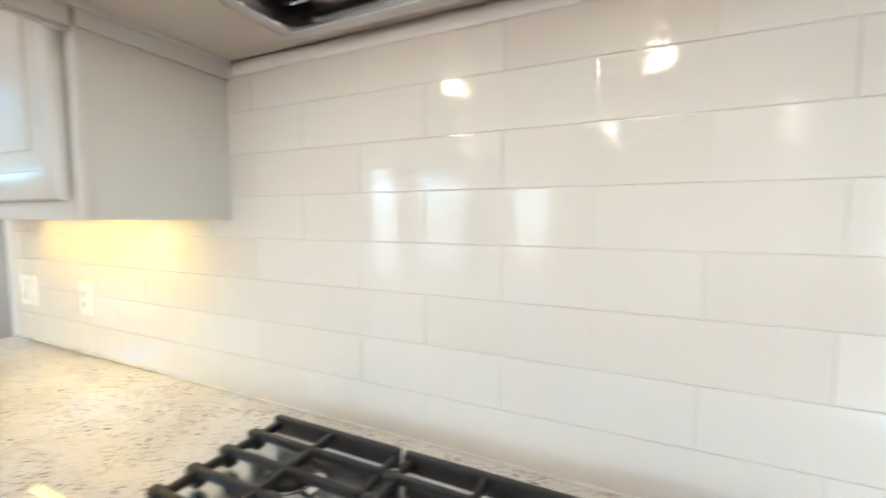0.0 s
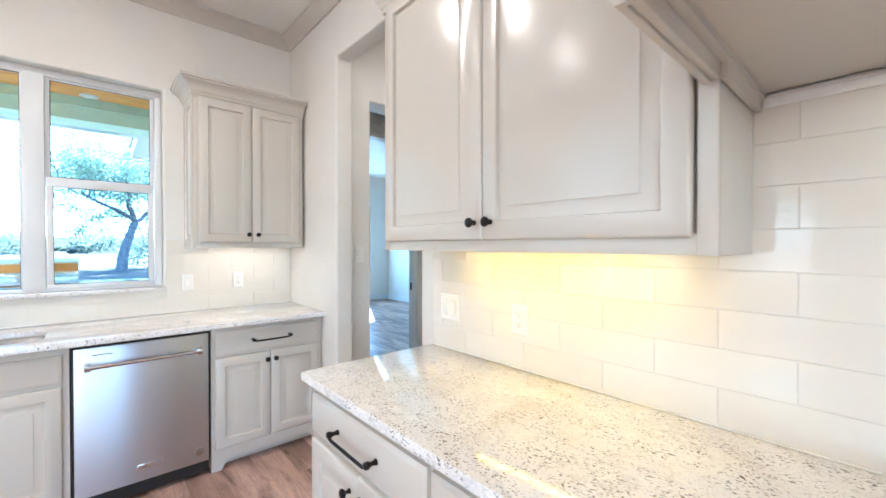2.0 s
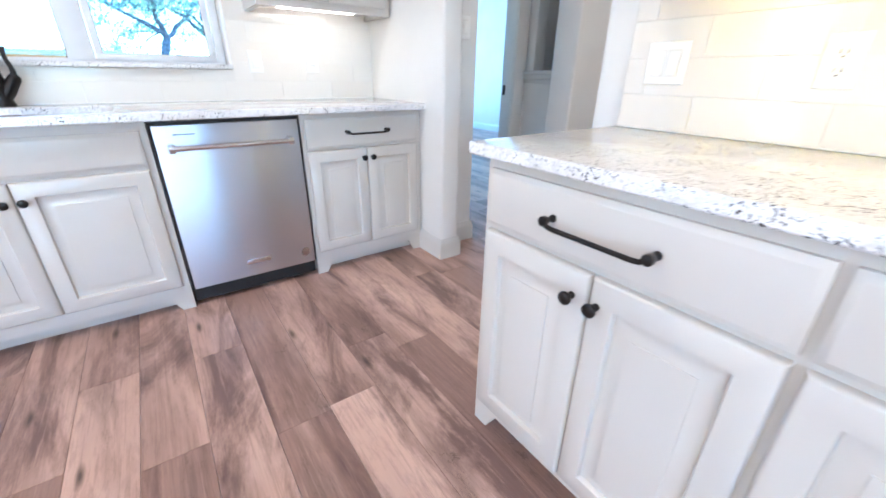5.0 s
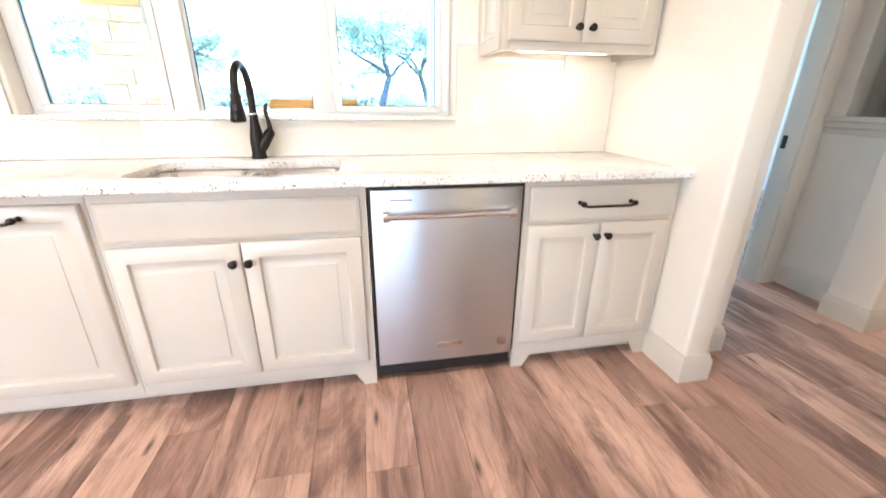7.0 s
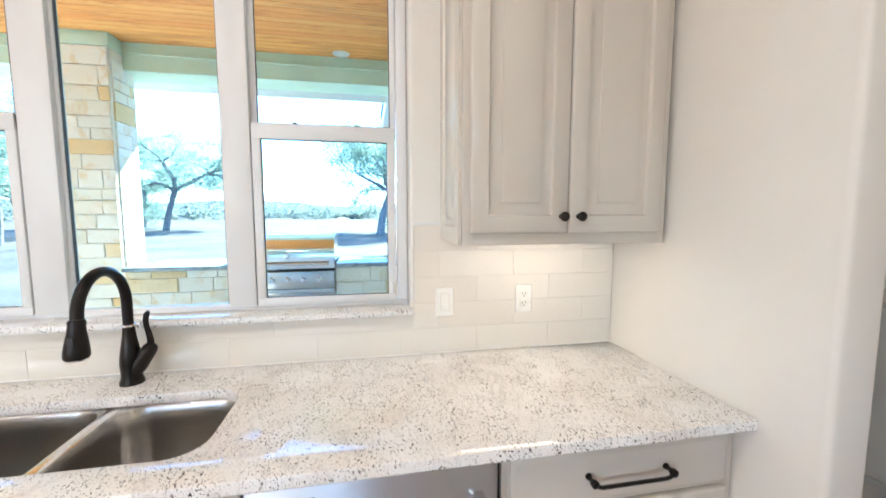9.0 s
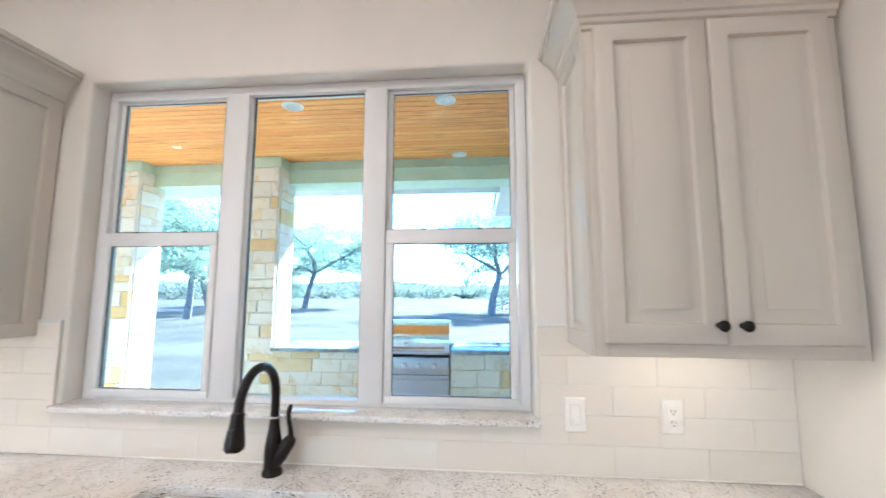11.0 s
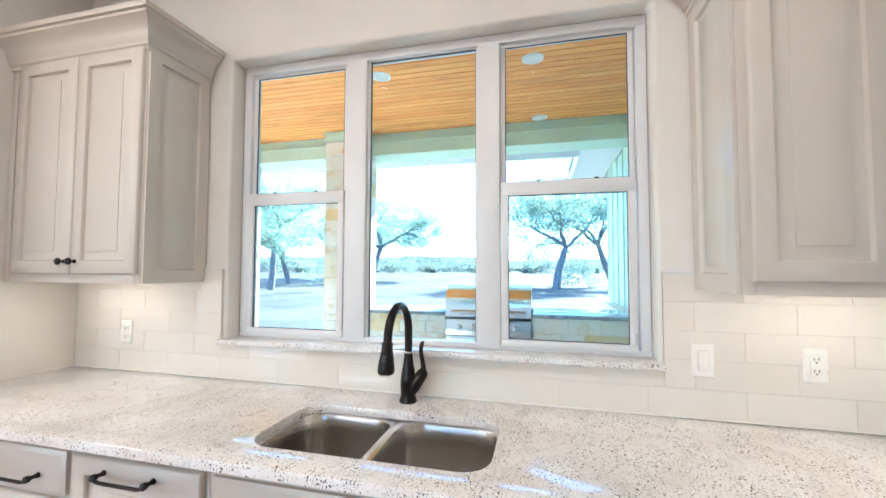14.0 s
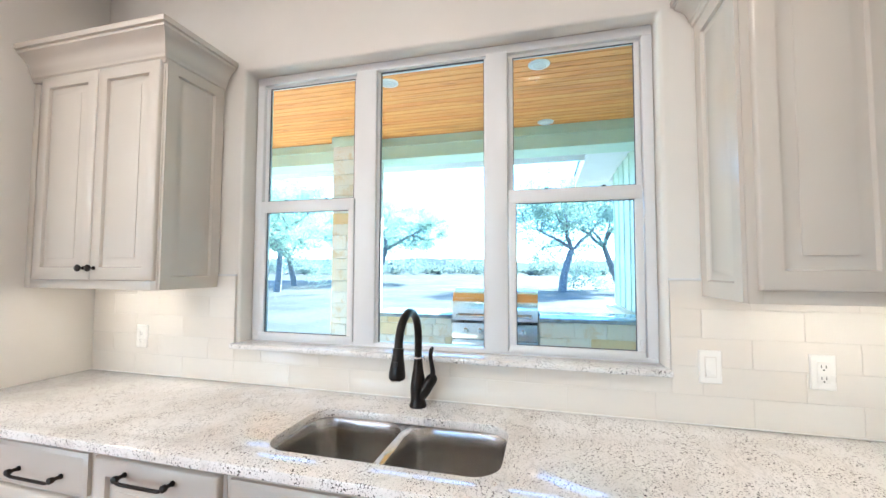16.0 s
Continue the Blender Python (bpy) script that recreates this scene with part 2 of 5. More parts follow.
M_WALL = plain("wall_paint", (0.73, 0.70, 0.655), 0.55, var=0.03, bump=0.10, bscale=260)
M_CEIL = plain("ceiling_paint", (0.83, 0.81, 0.77), 0.7, var=0.03, bump=0.15, bscale=180)
M_TRIM = plain("trim_paint", (0.60, 0.57, 0.525), 0.33, var=0.03, bump=0.03)
M_CAB = plain("cabinet_paint", (0.58, 0.538, 0.482), 0.225, var=0.035, scale=2.0, bump=0.03, bscale=300, sheen=0.025)
M_WHITE = plain("white_vinyl", (0.70, 0.705, 0.715), 0.35, var=0.03, bump=0.02)
M_PLATE = plain("white_plastic", (0.82, 0.80, 0.76), 0.28, var=0.02, bump=0.0)
M_DARK = plain("dark_slot", (0.02, 0.02, 0.02), 0.6, bump=0.0)
M_BRONZE = plain("oil_rubbed_bronze", (0.022, 0.019, 0.018), 0.32, 0.75, var=0.25, scale=9, bump=0.03)
M_IRON = plain("cast_iron", (0.018, 0.018, 0.02), 0.45, var=0.3, scale=18, bump=0.2, bscale=260)
M_STEEL = stainless("brushed_steel", (0.62, 0.645, 0.70), 0.37, (3, 3, 700), 0.75)
M_STEELX = stainless("brushed_steel_level", (0.62, 0.62, 0.63), 0.24, (2, 140, 140))
M_SINK = stainless("satin_steel", (0.52, 0.505, 0.49), 0.21, (300, 300, 30))
M_CHROME = plain("polished_steel", (0.72, 0.72, 0.73), 0.14, 1.0, var=0.04, bump=0.0)
M_RUBBER = plain("black_rubber", (0.012, 0.012, 0.013), 0.6, bump=0.05)
M_SEAL = plain("glazing_seal", (0.06, 0.075, 0.095), 0.5, bump=0.0)
M_GROUT = plain("grout", (0.69, 0.65, 0.60), 0.8, var=0.08, bump=0.1)
M_GRANITE = granite()
M_TILE = tile_mat()
# outdoor counter stone; the blue of reflected sky is put into its base colour
M_SKY_TOP = plain("polished_stone_sky_tint", (0.30, 0.36, 0.40), 0.07, var=0.3, scale=12, bump=0.02)
FLOOR_TONES = [(0.28, 0.166, 0.131), (0.41, 0.256, 0.205), (0.51, 0.329, 0.264), (0.61, 0.405, 0.328)]
M_FLOOR = plank_mat("vinyl_plank", FLOOR_TONES)
M_FLOOR_FAR = plank_mat("vinyl_plank_far", FLOOR_TONES, island=True)
M_PINE = plank_mat("stained_pine", [(0.86, 0.31, 0.085), (0.88, 0.35, 0.10), (0.90, 0.39, 0.12)], (0.36, 0.11, 0.03), 0.45, 0.06, (7, 0.9, 7), island=True, broad=False)
M_STONE = stone_mat()
M_MORTAR = plain("mortar", (0.80, 0.76, 0.68), 0.9, var=0.1, bump=0.3)
M_GLASS = glass_mat()
M_GREEN = plain("sage_paint", (0.56, 0.70, 0.58), 0.55, var=0.05, bump=0.05)
M_CONC = plain("concrete", (0.74, 0.72, 0.68), 0.85, var=0.12, scale=1.3, bump=0.3)
M_GROUND = ground_mat()
M_BARK = plain("oak_bark", (0.17, 0.16, 0.16), 0.9, var=0.35, scale=6, bump=0.6, bscale=30)
M_LEAF = leaf_mat("oak_leaf", (0.11, 0.165, 0.14), (0.21, 0.29, 0.225))
M_BRUSH = leaf_mat("brush_leaf", (0.075, 0.10, 0.092), (0.14, 0.165, 0.14))
# distance haze is painted into the ridge as a blue base colour
M_HILL = plain("haze_tinted_ridge", (0.06, 0.085, 0.10), 0.95, var=0.2, scale=0.05, bump=0.0)
M_ROOF = plain("roof_metal", (0.20, 0.20, 0.20), 0.5, var=0.1)
M_LED_N = emitter("led_warm", LED_WARM, LED_POWER_N)
M_LED_W = emitter("led_soft", LED_SOFT, LED_POWER_W)
M_CAN = emitter("can_glow", CAN_COLOR, 60.0)
M_HOODLAMP = emitter("hood_lamp_glow", HOOD_COLOR, 8.5)
M_PORCHCAN = emitter("porch_can_glow", (1.0, 0.97, 0.92), 0.04)
M_LID = stainless("lid_steel", (0.80, 0.79, 0.78), 0.16, (2, 300, 300))


# ---- shape tools ----
def link(name, bm, material, parent=None, label="", flat=False):
    bmesh.ops.recalc_face_normals(bm, faces=bm.faces)
    me = bpy.data.meshes.new(name)
    bm.to_mesh(me)
    bm.free()
    me.materials.append(material)
    if not flat:
        me.polygons.foreach_set("use_smooth", [True] * len(me.polygons))
        me.set_sharp_from_angle(angle=radians(38))
    ob = new(name, me)
    if parent is not None:
        ob.parent = parent
    if label:
        ob["label"] = label
    return ob


def part(name, bm, material, parent, label=""):
    return link(name, bm, material, parent, label)


def shared(name, me, parent, x, y, z):
    ob = new(name, me)
    ob.parent, ob.location = parent, (x, y, z)
    return ob


def thing(name, m, label, category, group="", kind=""):
    ob = new(name)
    ob.matrix_world = m
    ob.empty_display_size = 0.1
    return tagged(ob, label, category, group, kind)


def box(bm, x0, x1, y0, y1, z0, z1, bev=0.0, seg=2):
    vs = [bm.verts.new((x, y, z)) for x in (x0, x1) for y in (y0, y1) for z in (z0, z1)]
    fs = [bm.faces.new([vs[i] for i in f]) for f in ((0, 1, 3, 2), (4, 6, 7, 5), (0, 4, 5, 1), (2, 3, 7, 6), (0, 2, 6, 4), (1, 5, 7, 3))]
    if bev:
        bmesh.ops.bevel(bm, geom=list({e for f in fs for e in f.edges}), offset=bev, segments=seg, affect="EDGES", profile=0.5)
    return bm


def boxes(*items, bev=0.0):
    bm = bmesh.new()
    for it in items:
        box(bm, *it, bev=bev)
    return bm


def loft(bm, rings, cap_a=True, cap_b=True):
    """Skin of rings with the same number of points."""
    vr = [[bm.verts.new(p) for p in r] for r in rings]
    n = len(vr[0])
    for a, b in zip(vr, vr[1:]):
        for i in range(n):
            bm.faces.new((a[i], a[(i + 1) % n], b[(i + 1) % n], b[i]))
    if cap_a:
        bm.faces.new(vr[0][::-1])
    if cap_b:
        bm.faces.new(vr[-1])
    return bm


def lathe(bm, prof, n=20, at=(0, 0, 0), axis="z"):
    """Turn a profile of (radius, height) about an axis through at."""
    rings = []
    for r, h in prof:
        ring = []
        for i in range(n):
            a = 2 * math.pi * i / n
            c, s = r * math.cos(a), r * math.sin(a)
            p = {"z": (c, s, h), "y": (c, h, s), "x": (h, c, s)}[axis]
            ring.append((p[0] + at[0], p[1] + at[1], p[2] + at[2]))
        rings.append(ring)
    return loft(bm, rings)


def tube(bm, pts, radii, n=10):
    pts = [Vector(p) for p in pts]
    if isinstance(radii, (int, float)):
        radii = [radii] * len(pts)
    up = Vector((0.13, 0.27, 0.95)).normalized()
    rings, side = [], None
    for i, p in enumerate(pts):
        d = (pts[min(i + 1, len(pts) - 1)] - pts[max(i - 1, 0)]).normalized()
        side = d.cross(up) if side is None else side - d * side.dot(d)
        if side.length < 1e-4:
            side = d.cross(Vector((1, 0, 0)))
        side.normalize()
        o = d.cross(side)
        rings.append([p + radii[i] * (math.cos(2 * math.pi * k / n) * side + math.sin(2 * math.pi * k / n) * o) for k in range(n)])
    return loft(bm, rings)


def sweep(bm, prof, path):
    """Moulding: profile of (out, up) along a plan path of (x, y, z); out is to the right of the way."""
    rings = []
    for i, p in enumerate(path):
        ns = []
        for a, b in ((i - 1, i), (i, i + 1)):
            if a >= 0 and b < len(path):
                d = Vector((path[b][0] - path[a][0], path[b][1] - path[a][1]))
                d.normalize()
                ns.append(Vector((d.y, -d.x)))
        m = ns[0] if len(ns) == 1 else (ns[0] + ns[1]) / (1 + ns[0].dot(ns[1]))
        rings.append([(p[0] + m.x * o, p[1] + m.y * o, p[2] + u) for o, u in prof])
    return loft(bm, rings)


def rrect(x0, x1, y0, y1, r, n=6):
    pts = []
    for cx, cy, a0 in ((x1 - r, y1 - r, 0), (x0 + r, y1 - r, 90), (x0 + r, y0 + r, 180), (x1 - r, y0 + r, 270)):
        for k in range(n + 1):
            a = radians(a0 + 90 * k / n)
            pts.append((cx + r * math.cos(a), cy + r * math.sin(a)))
    return pts


def ring_panel(bm, x0, x1, z0, z1, prof):
    """A front seen square on: rectangles with (inset, y) from the rim to the middle."""
    loft(bm, [[(x0 + i, y, z0 + i), (x1 - i, y, z0 + i), (x1 - i, y, z1 - i), (x0 + i, y, z1 - i)] for i, y in prof])
    return bm


T = 0.020
RAISED = [(0, 0), (0, -T + 0.007), (0.003, -T + 0.003), (0.007, -T), (0.056, -T), (0.058, -T + 0.004), (0.060, -T + 0.0125), (0.067, -T + 0.0135), (0.098, -T + 0.004), (0.0985, -T + 0.0015), (0.101, -T + 0.001)]
SLAB = [(0, 0), (0, -T + 0.008), (0.004, -T + 0.006), (0.010, -T + 0.001), (0.014, -T)]


def holed_wall(name, axis, at, thick, u0, u1, z0, z1, holes, material, bev=0.0, label="", parent=None):
    """A wall along x ('x') or y ('y') whose near face is at 'at' and whose back is at + thick, with openings (u0, u1, z0, z1)."""
    us = sorted({u0, u1, *[h[0] for h in holes], *[h[1] for h in holes]})
    zs = sorted({z0, z1, *[h[2] for h in holes], *[h[3] for h in holes]})
    us, zs = [u for u in us if u0 <= u <= u1], [z for z in zs if z0 <= z <= z1]
    bm, vd = bmesh.new(), {}

    def vert(i, j, side):
        k = (i, j, side)
        if k not in vd:
            w = at + side * thick
            vd[k] = bm.verts.new((us[i], w, zs[j]) if axis == "x" else (w, us[i], zs[j]))
        return vd[k]

    def full(i, j):
        if not (0 <= i < len(us) - 1 and 0 <= j < len(zs) - 1):
            return False
        cu, cz = (us[i] + us[i + 1]) / 2, (zs[j] + zs[j + 1]) / 2
        return not any(h[0] < cu < h[1] and h[2] < cz < h[3] for h in holes)

    for i in range(len(us) - 1):
        for j in range(len(zs) - 1):
            if not full(i, j):
                continue
            for s in (0, 1):
                bm.faces.new([vert(i, j, s), vert(i + 1, j, s), vert(i + 1, j + 1, s), vert(i, j + 1, s)])
            for di, dj, a, b in ((-1, 0, (i, j), (i, j + 1)), (1, 0, (i + 1, j), (i + 1, j + 1)), (0, -1, (i, j), (i + 1, j)), (0, 1, (i, j + 1), (i + 1, j + 1))):
                if not full(i + di, j + dj):
                    bm.faces.new([vert(*a, 0), vert(*b, 0), vert(*b, 1), vert(*a, 1)])
    bmesh.ops.recalc_face_normals(bm, faces=bm.faces)
    if bev:
        edges = []
        for e in bm.edges:
            if len(e.link_faces) == 2 and e.calc_face_angle(0) > 1.0:
                mid = (e.verts[0].co + e.verts[1].co) / 2
                u = mid.x if axis == "x" else mid.y
                if u0 + 0.001 < u < u1 - 0.001 and z0 + 0.001 < mid.z < z1 - 0.001:
                    edges.append(e)
        bmesh.ops.bevel(bm, geom=edges, offset=bev, segments=4, affect="EDGES", profile=0.5)
    ob = link(name, bm, material)
    return tagged(ob, label or "painted drywall wall in warm greige", "wall", kind="structure")


def structure(name, bm, material, label, category):
    return tagged(link(name, bm, material), label, category, kind="structure")


# ---- structure ----
NY = 0.015           # kitchen face of the north wall
SY = -3.667          # kitchen face of the south stub wall
WIN = (-2.735, -0.853, 1.078, 2.457)

holed_wall("wall_west", "y", 0.0, -0.14, -10.0, NY, -0.1, CEIL, [WIN, (-6.05, -5.1, 0.55, 2.3), (-9.6, -7.0, 0.25, 2.45)], M_WALL, 0.016, "greige drywall wall with rounded window reveals")
holed_wall("wall_north", "x", NY, 0.125, 0.0, 8.5, -0.1, CEIL, [(0.84, 1.765, -0.2, 2.66)], M_WALL, 0.018, "greige drywall wall with a tall rounded opening")
structure("wall_south_stub", boxes((0.0, 0.8, SY - 0.12, SY, 0, CEIL), bev=0.006), M_WALL, "greige drywall stub wall beside the counter", "wall")
holed_wall("wall_south", "x", -10.0, -0.14, 0.0, 8.5, -0.1, CEIL, [(1.25, 2.35, 0.45, 2.05)], M_WALL)
# the east openings are added out of view to let fill light in
holed_wall("wall_east", "y", 8.5, 0.14, -10.0, NY, -0.1, CEIL, [(-3.5, -1.9, 0.3, 2.5), (-6.3, -4.7, 0.3, 2.5), (-9.3, -7.7, 0.3, 2.5)], M_WALL)
# passage behind the north wall
holed_wall("wall_passage", "y", 0.66, -0.22, 0.14, 1.75, 0, CEIL, [(0.39, 1.32, -0.1, 2.50)], M_WALL, 0.016, "greige drywall wall with a squared opening to a vestibule")
structure("wall_hall_north", boxes((0.44, 3.2, 1.75, 1.87, 0, CEIL)), M_WALL, "greige drywall hallway wall", "wall")
structure("wall_hall_east", boxes((3.2, 3.32, 0.14, 1.87, 0, CEIL)), M_WALL, "greige drywall hallway end wall", "wall")
holed_wall("wall_bedroom_east", "y", 0.02, -0.12, 0.14, 4.6, 0, CEIL, [(0.50, 1.345, -0.1, 2.46)], M_WALL, 0.0, "greige drywall wall with a cased bedroom doorway")
holed_wall("wall_niche", "x", 1.48, 0.12, 0.02, 0.44, 0, CEIL, [(0.11, 0.60, 1.005, CEIL - 0.3)], M_WALL, 0.006, "greige half wall with an opening above its cap")
structure("wall_niche_back", boxes((0.02, 0.56, 2.5, 2.6, 0, CEIL), (0.44, 0.56, 1.87, 2.5, 0, CEIL)), M_WALL, "greige drywall wall behind the half wall", "wall")
holed_wall("wall_bedroom_west", "y", -5.25, -0.14, -0.02, 4.6, -0.1, CEIL, [(1.35, 3.95, 0.70, 2.35)], M_WALL, 0.01, "bedroom wall with a window")
structure("wall_bedroom_north", boxes((-5.39, 0.02, 4.45, 4.6, -0.1, CEIL)), M_WALL, "pale bedroom wall", "wall")
structure("wall_bedroom_south", boxes((-5.39, -0.14, -0.02, 0.12, -0.1, CEIL)), M_WALL, "pale bedroom wall", "wall")
structure("ceiling", boxes((-0.14, 8.64, -10.14, 2.6, CEIL, CEIL + 0.12), (-5.39, -0.14, -0.02, 4.6, CEIL, CEIL + 0.12)), M_CEIL, "flat painted drywall ceiling", "ceiling")

CROWN = [(0, -0.095), (0.010, -0.095), (0.014, -0.083), (0.026, -0.073), (0.052, -0.043), (0.070, -0.026), (0.080, -0.020), (0.084, -0.008), (0.084, -0.002), (0, -0.002)]
BASE = [(0, 0.001), (0.015, 0.001), (0.015, 0.095), (0.012, 0.108), (0.006, 0.118), (0.004, 0.132), (0, 0.132)]
structure("crown_moulding", sweep(bmesh.new(), CROWN, [(0.8, SY, CEIL), (0, SY, CEIL), (0, NY, CEIL), (3.06, NY, CEIL)]), M_CAB, "painted crown moulding along the kitchen ceiling", "moulding")
structure("baseboard_stub", sweep(bmesh.new(), BASE, [(0.60, NY, 0), (0.84, NY, 0), (0.84, 0.14, 0), (0.66, 0.14, 0), (0.66, 0.39, 0), (0.44, 0.39, 0)]), M_TRIM, "painted baseboard wrapped round the wall end", "baseboard")
structure("baseboard_east_jamb", sweep(bmesh.new(), BASE, [(1.765, 0.14, 0), (1.765, NY, 0), (1.93, NY, 0)]), M_TRIM, "painted baseboard at the passage opening", "baseboard")
structure("baseboard_pillar", sweep(bmesh.new(), BASE, [(0.44, 1.32, 0), (0.66, 1.32, 0), (0.66, 1.75, 0), (3.2, 1.75, 0)]), M_TRIM, "painted baseboard in the hallway", "baseboard")
structure("baseboard_niche", sweep(bmesh.new(), BASE, [(0.045, 1.48, 0), (0.44, 1.48, 0)]), M_TRIM, "painted baseboard under the half wall", "baseboard")
structure("baseboard_bedroom", sweep(bmesh.new(), BASE, [(-5.25, 0.13, 0), (-5.25, 4.45, 0), (-0.1, 4.45, 0)]), M_WHITE, "white baseboard in the bedroom", "baseboard")
CAP = [(0, 0), (0.020, 0), (0.022, 0.030), (0.036, 0.040), (0.036, 0.070), (0.050, 0.075), (0.050, 0.100), (-0.14, 0.100), (-0.14, 0.09), (0, 0.09)]
structure("trim_ledge", sweep(bmesh.new(), CAP, [(0.021, 1.48, 1.005), (0.438, 1.48, 1.005)]), M_TRIM, "moulded cap on the half wall", "trim")

# door frame to the bedroom
door_frame = thing("door_1", pose(0.02, 0.50, 0), "painted door casing around an open bedroom doorway", "door frame", kind="structure")
CW = 0.09
part("jamb", boxes((-0.125, 0.004, -0.001, 0.02, 0, 2.44), (-0.125, 0.004, 0.825, 0.846, 0, 2.44), (-0.125, 0.004, -0.001, 0.846, 2.44, 2.461), bev=0.002), M_TRIM, door_frame)
bm = bmesh.new()
for y0, y1, z0, z1 in ((-CW, 0.012, 0, 2.455), (0.833, 0.845 + CW + 0.02, 0, 2.455), (-CW, 0.845 + CW + 0.02, 2.452, 2.452 + CW)):
    box(bm, 0.001, 0.019, y0, y1, z0, z1, 0.004)
part("casing", bm, M_TRIM, door_frame)
part("strike_plate", boxes((-0.105, -0.075, 0.820, 0.826, 0.905, 0.985), bev=0.001), M_DARK, door_frame, "dark metal strike plate")

# openings elsewhere
def framed_window(name, label, m, w, h, bars, kind="structure"):
    """White vinyl window: outer frame, bars and panes; local x along the wall, y inwards."""
    win = thing(name, m, label, "window", kind=kind)
    bm = bmesh.new()
    for it in ((0, w, 0, 0.07, 0, 0.05), (0, w, 0, 0.07, h - 0.05, h), (0, 0.05, 0, 0.07, 0.05, h - 0.05), (w - 0.05, w, 0, 0.07, 0.05, h - 0.05)):
        box(bm, *it, bev=0.004)
    part("window_frame", bm, M_WHITE, win)
    cuts = [0.05, *[b * w for b in bars], w - 0.05]
    for c in cuts[1:-1]:
        part("mullion", boxes((c - 0.04, c + 0.04, 0.002, 0.068, 0.05, h - 0.05), bev=0.003), M_WHITE, win)
    part("pane", boxes((0.05, w - 0.05, 0.03, 0.034, 0.05, h - 0.05)), M_GLASS, win)
    return win


framed_window("window_2", "white vinyl living room window", pose(-0.05, -6.05, 0.55, 0, 0, 90), 0.95, 1.75, [])
framed_window("window_3", "wide white vinyl living room window", pose(-0.05, -9.6, 0.25, 0, 0, 90), 2.6, 2.2, [0.33, 0.66])
# unseen windows, each with an area lamp, added to fill the kitchen from the east
for ey, ew in ((-3.5, 2.0), (-6.3, 9.0), (-9.3, 9.0)):
    framed_window("added_window_5", "added unseen tall white vinyl window in the dining end wall", pose(8.59, ey + 1.6, 0.3, 0, 0, -90), 1.6, 2.2, [0.5])
    ed = bpy.data.lights.new("sky_fill", "AREA")
    ed.shape, ed.size, ed.size_y, ed.energy, ed.color = "RECTANGLE", 1.5, 2.0, ew, (1.0, 0.97, 0.93)
    eo = new("sky_fill", ed)
    eo.matrix_world = look((8.49, ey + 0.8, 1.4), (0, ey + 0.8, 1.4))
for wy, wz, ww, wh, we in ((-5.575, 1.42, 0.85, 1.65, 2.4), (-8.3, 1.35, 2.5, 2.1, 6.0)):
    wd = bpy.data.lights.new("sky_fill", "AREA")
    wd.shape, wd.size, wd.size_y, wd.energy, wd.color = "RECTANGLE", ww, wh, we, (0.75, 0.88, 1.0)
    wo = new("sky_fill", wd)
    wo.matrix_world = look((0.0, wy, wz), (3.0, wy, wz))
framed_window("window_6", "white vinyl window at the far end of the living room", pose(2.35, -10.02, 0.45, 0, 0, 180), 1.1, 1.6, [])
sd = bpy.data.lights.new("sky_fill", "AREA")
sd.shape, sd.size, sd.size_y, sd.energy, sd.color = "RECTANGLE", 1.0, 1.5, 2.0, (0.96, 0.97, 1.0)
so = new("sky_fill", sd)
so.matrix_world = look((1.8, -9.98, 1.25), (1.8, 0, 1.25))
bd = bpy.data.lights.new("sky_fill", "AREA")
bd.shape, bd.size, bd.size_y, bd.energy, bd.color = "RECTANGLE", 2.4, 1.5, 13.0, (0.26, 0.62, 1.0)
bo = new("sky_fill", bd)
bo.matrix_world = look((-5.2, 2.65, 1.52), (0, 2.65, 1.3))
framed_window("window_4", "white vinyl bedroom window", pose(-5.30, 1.35, 0.70, 0, 0, 90), 2.6, 1.65, [0.33, 0.66])


# ---- kitchen window ----
win = thing("window_1", pose(0, 0, 0), "white vinyl three-lite window with a granite sill over the sink", "window", kind="structure")
Y0, Y1, Z0, Z1 = -2.70, -0.876, 1.100, 2.452
XF, XB = -0.085, -0.145


def frame_ring(bm, x0, x1, y0, y1, z0, z1, t, bev=0.003):
    for it in ((x0, x1, y0, y1, z0, z0 + t), (x0, x1, y0, y1, z1 - t, z1), (x0, x1, y0, y0 + t, z0 + t, z1 - t), (x0, x1, y1 - t, y1, z0 + t, z1 - t)):
        box(bm, *it, bev=bev)
    return bm


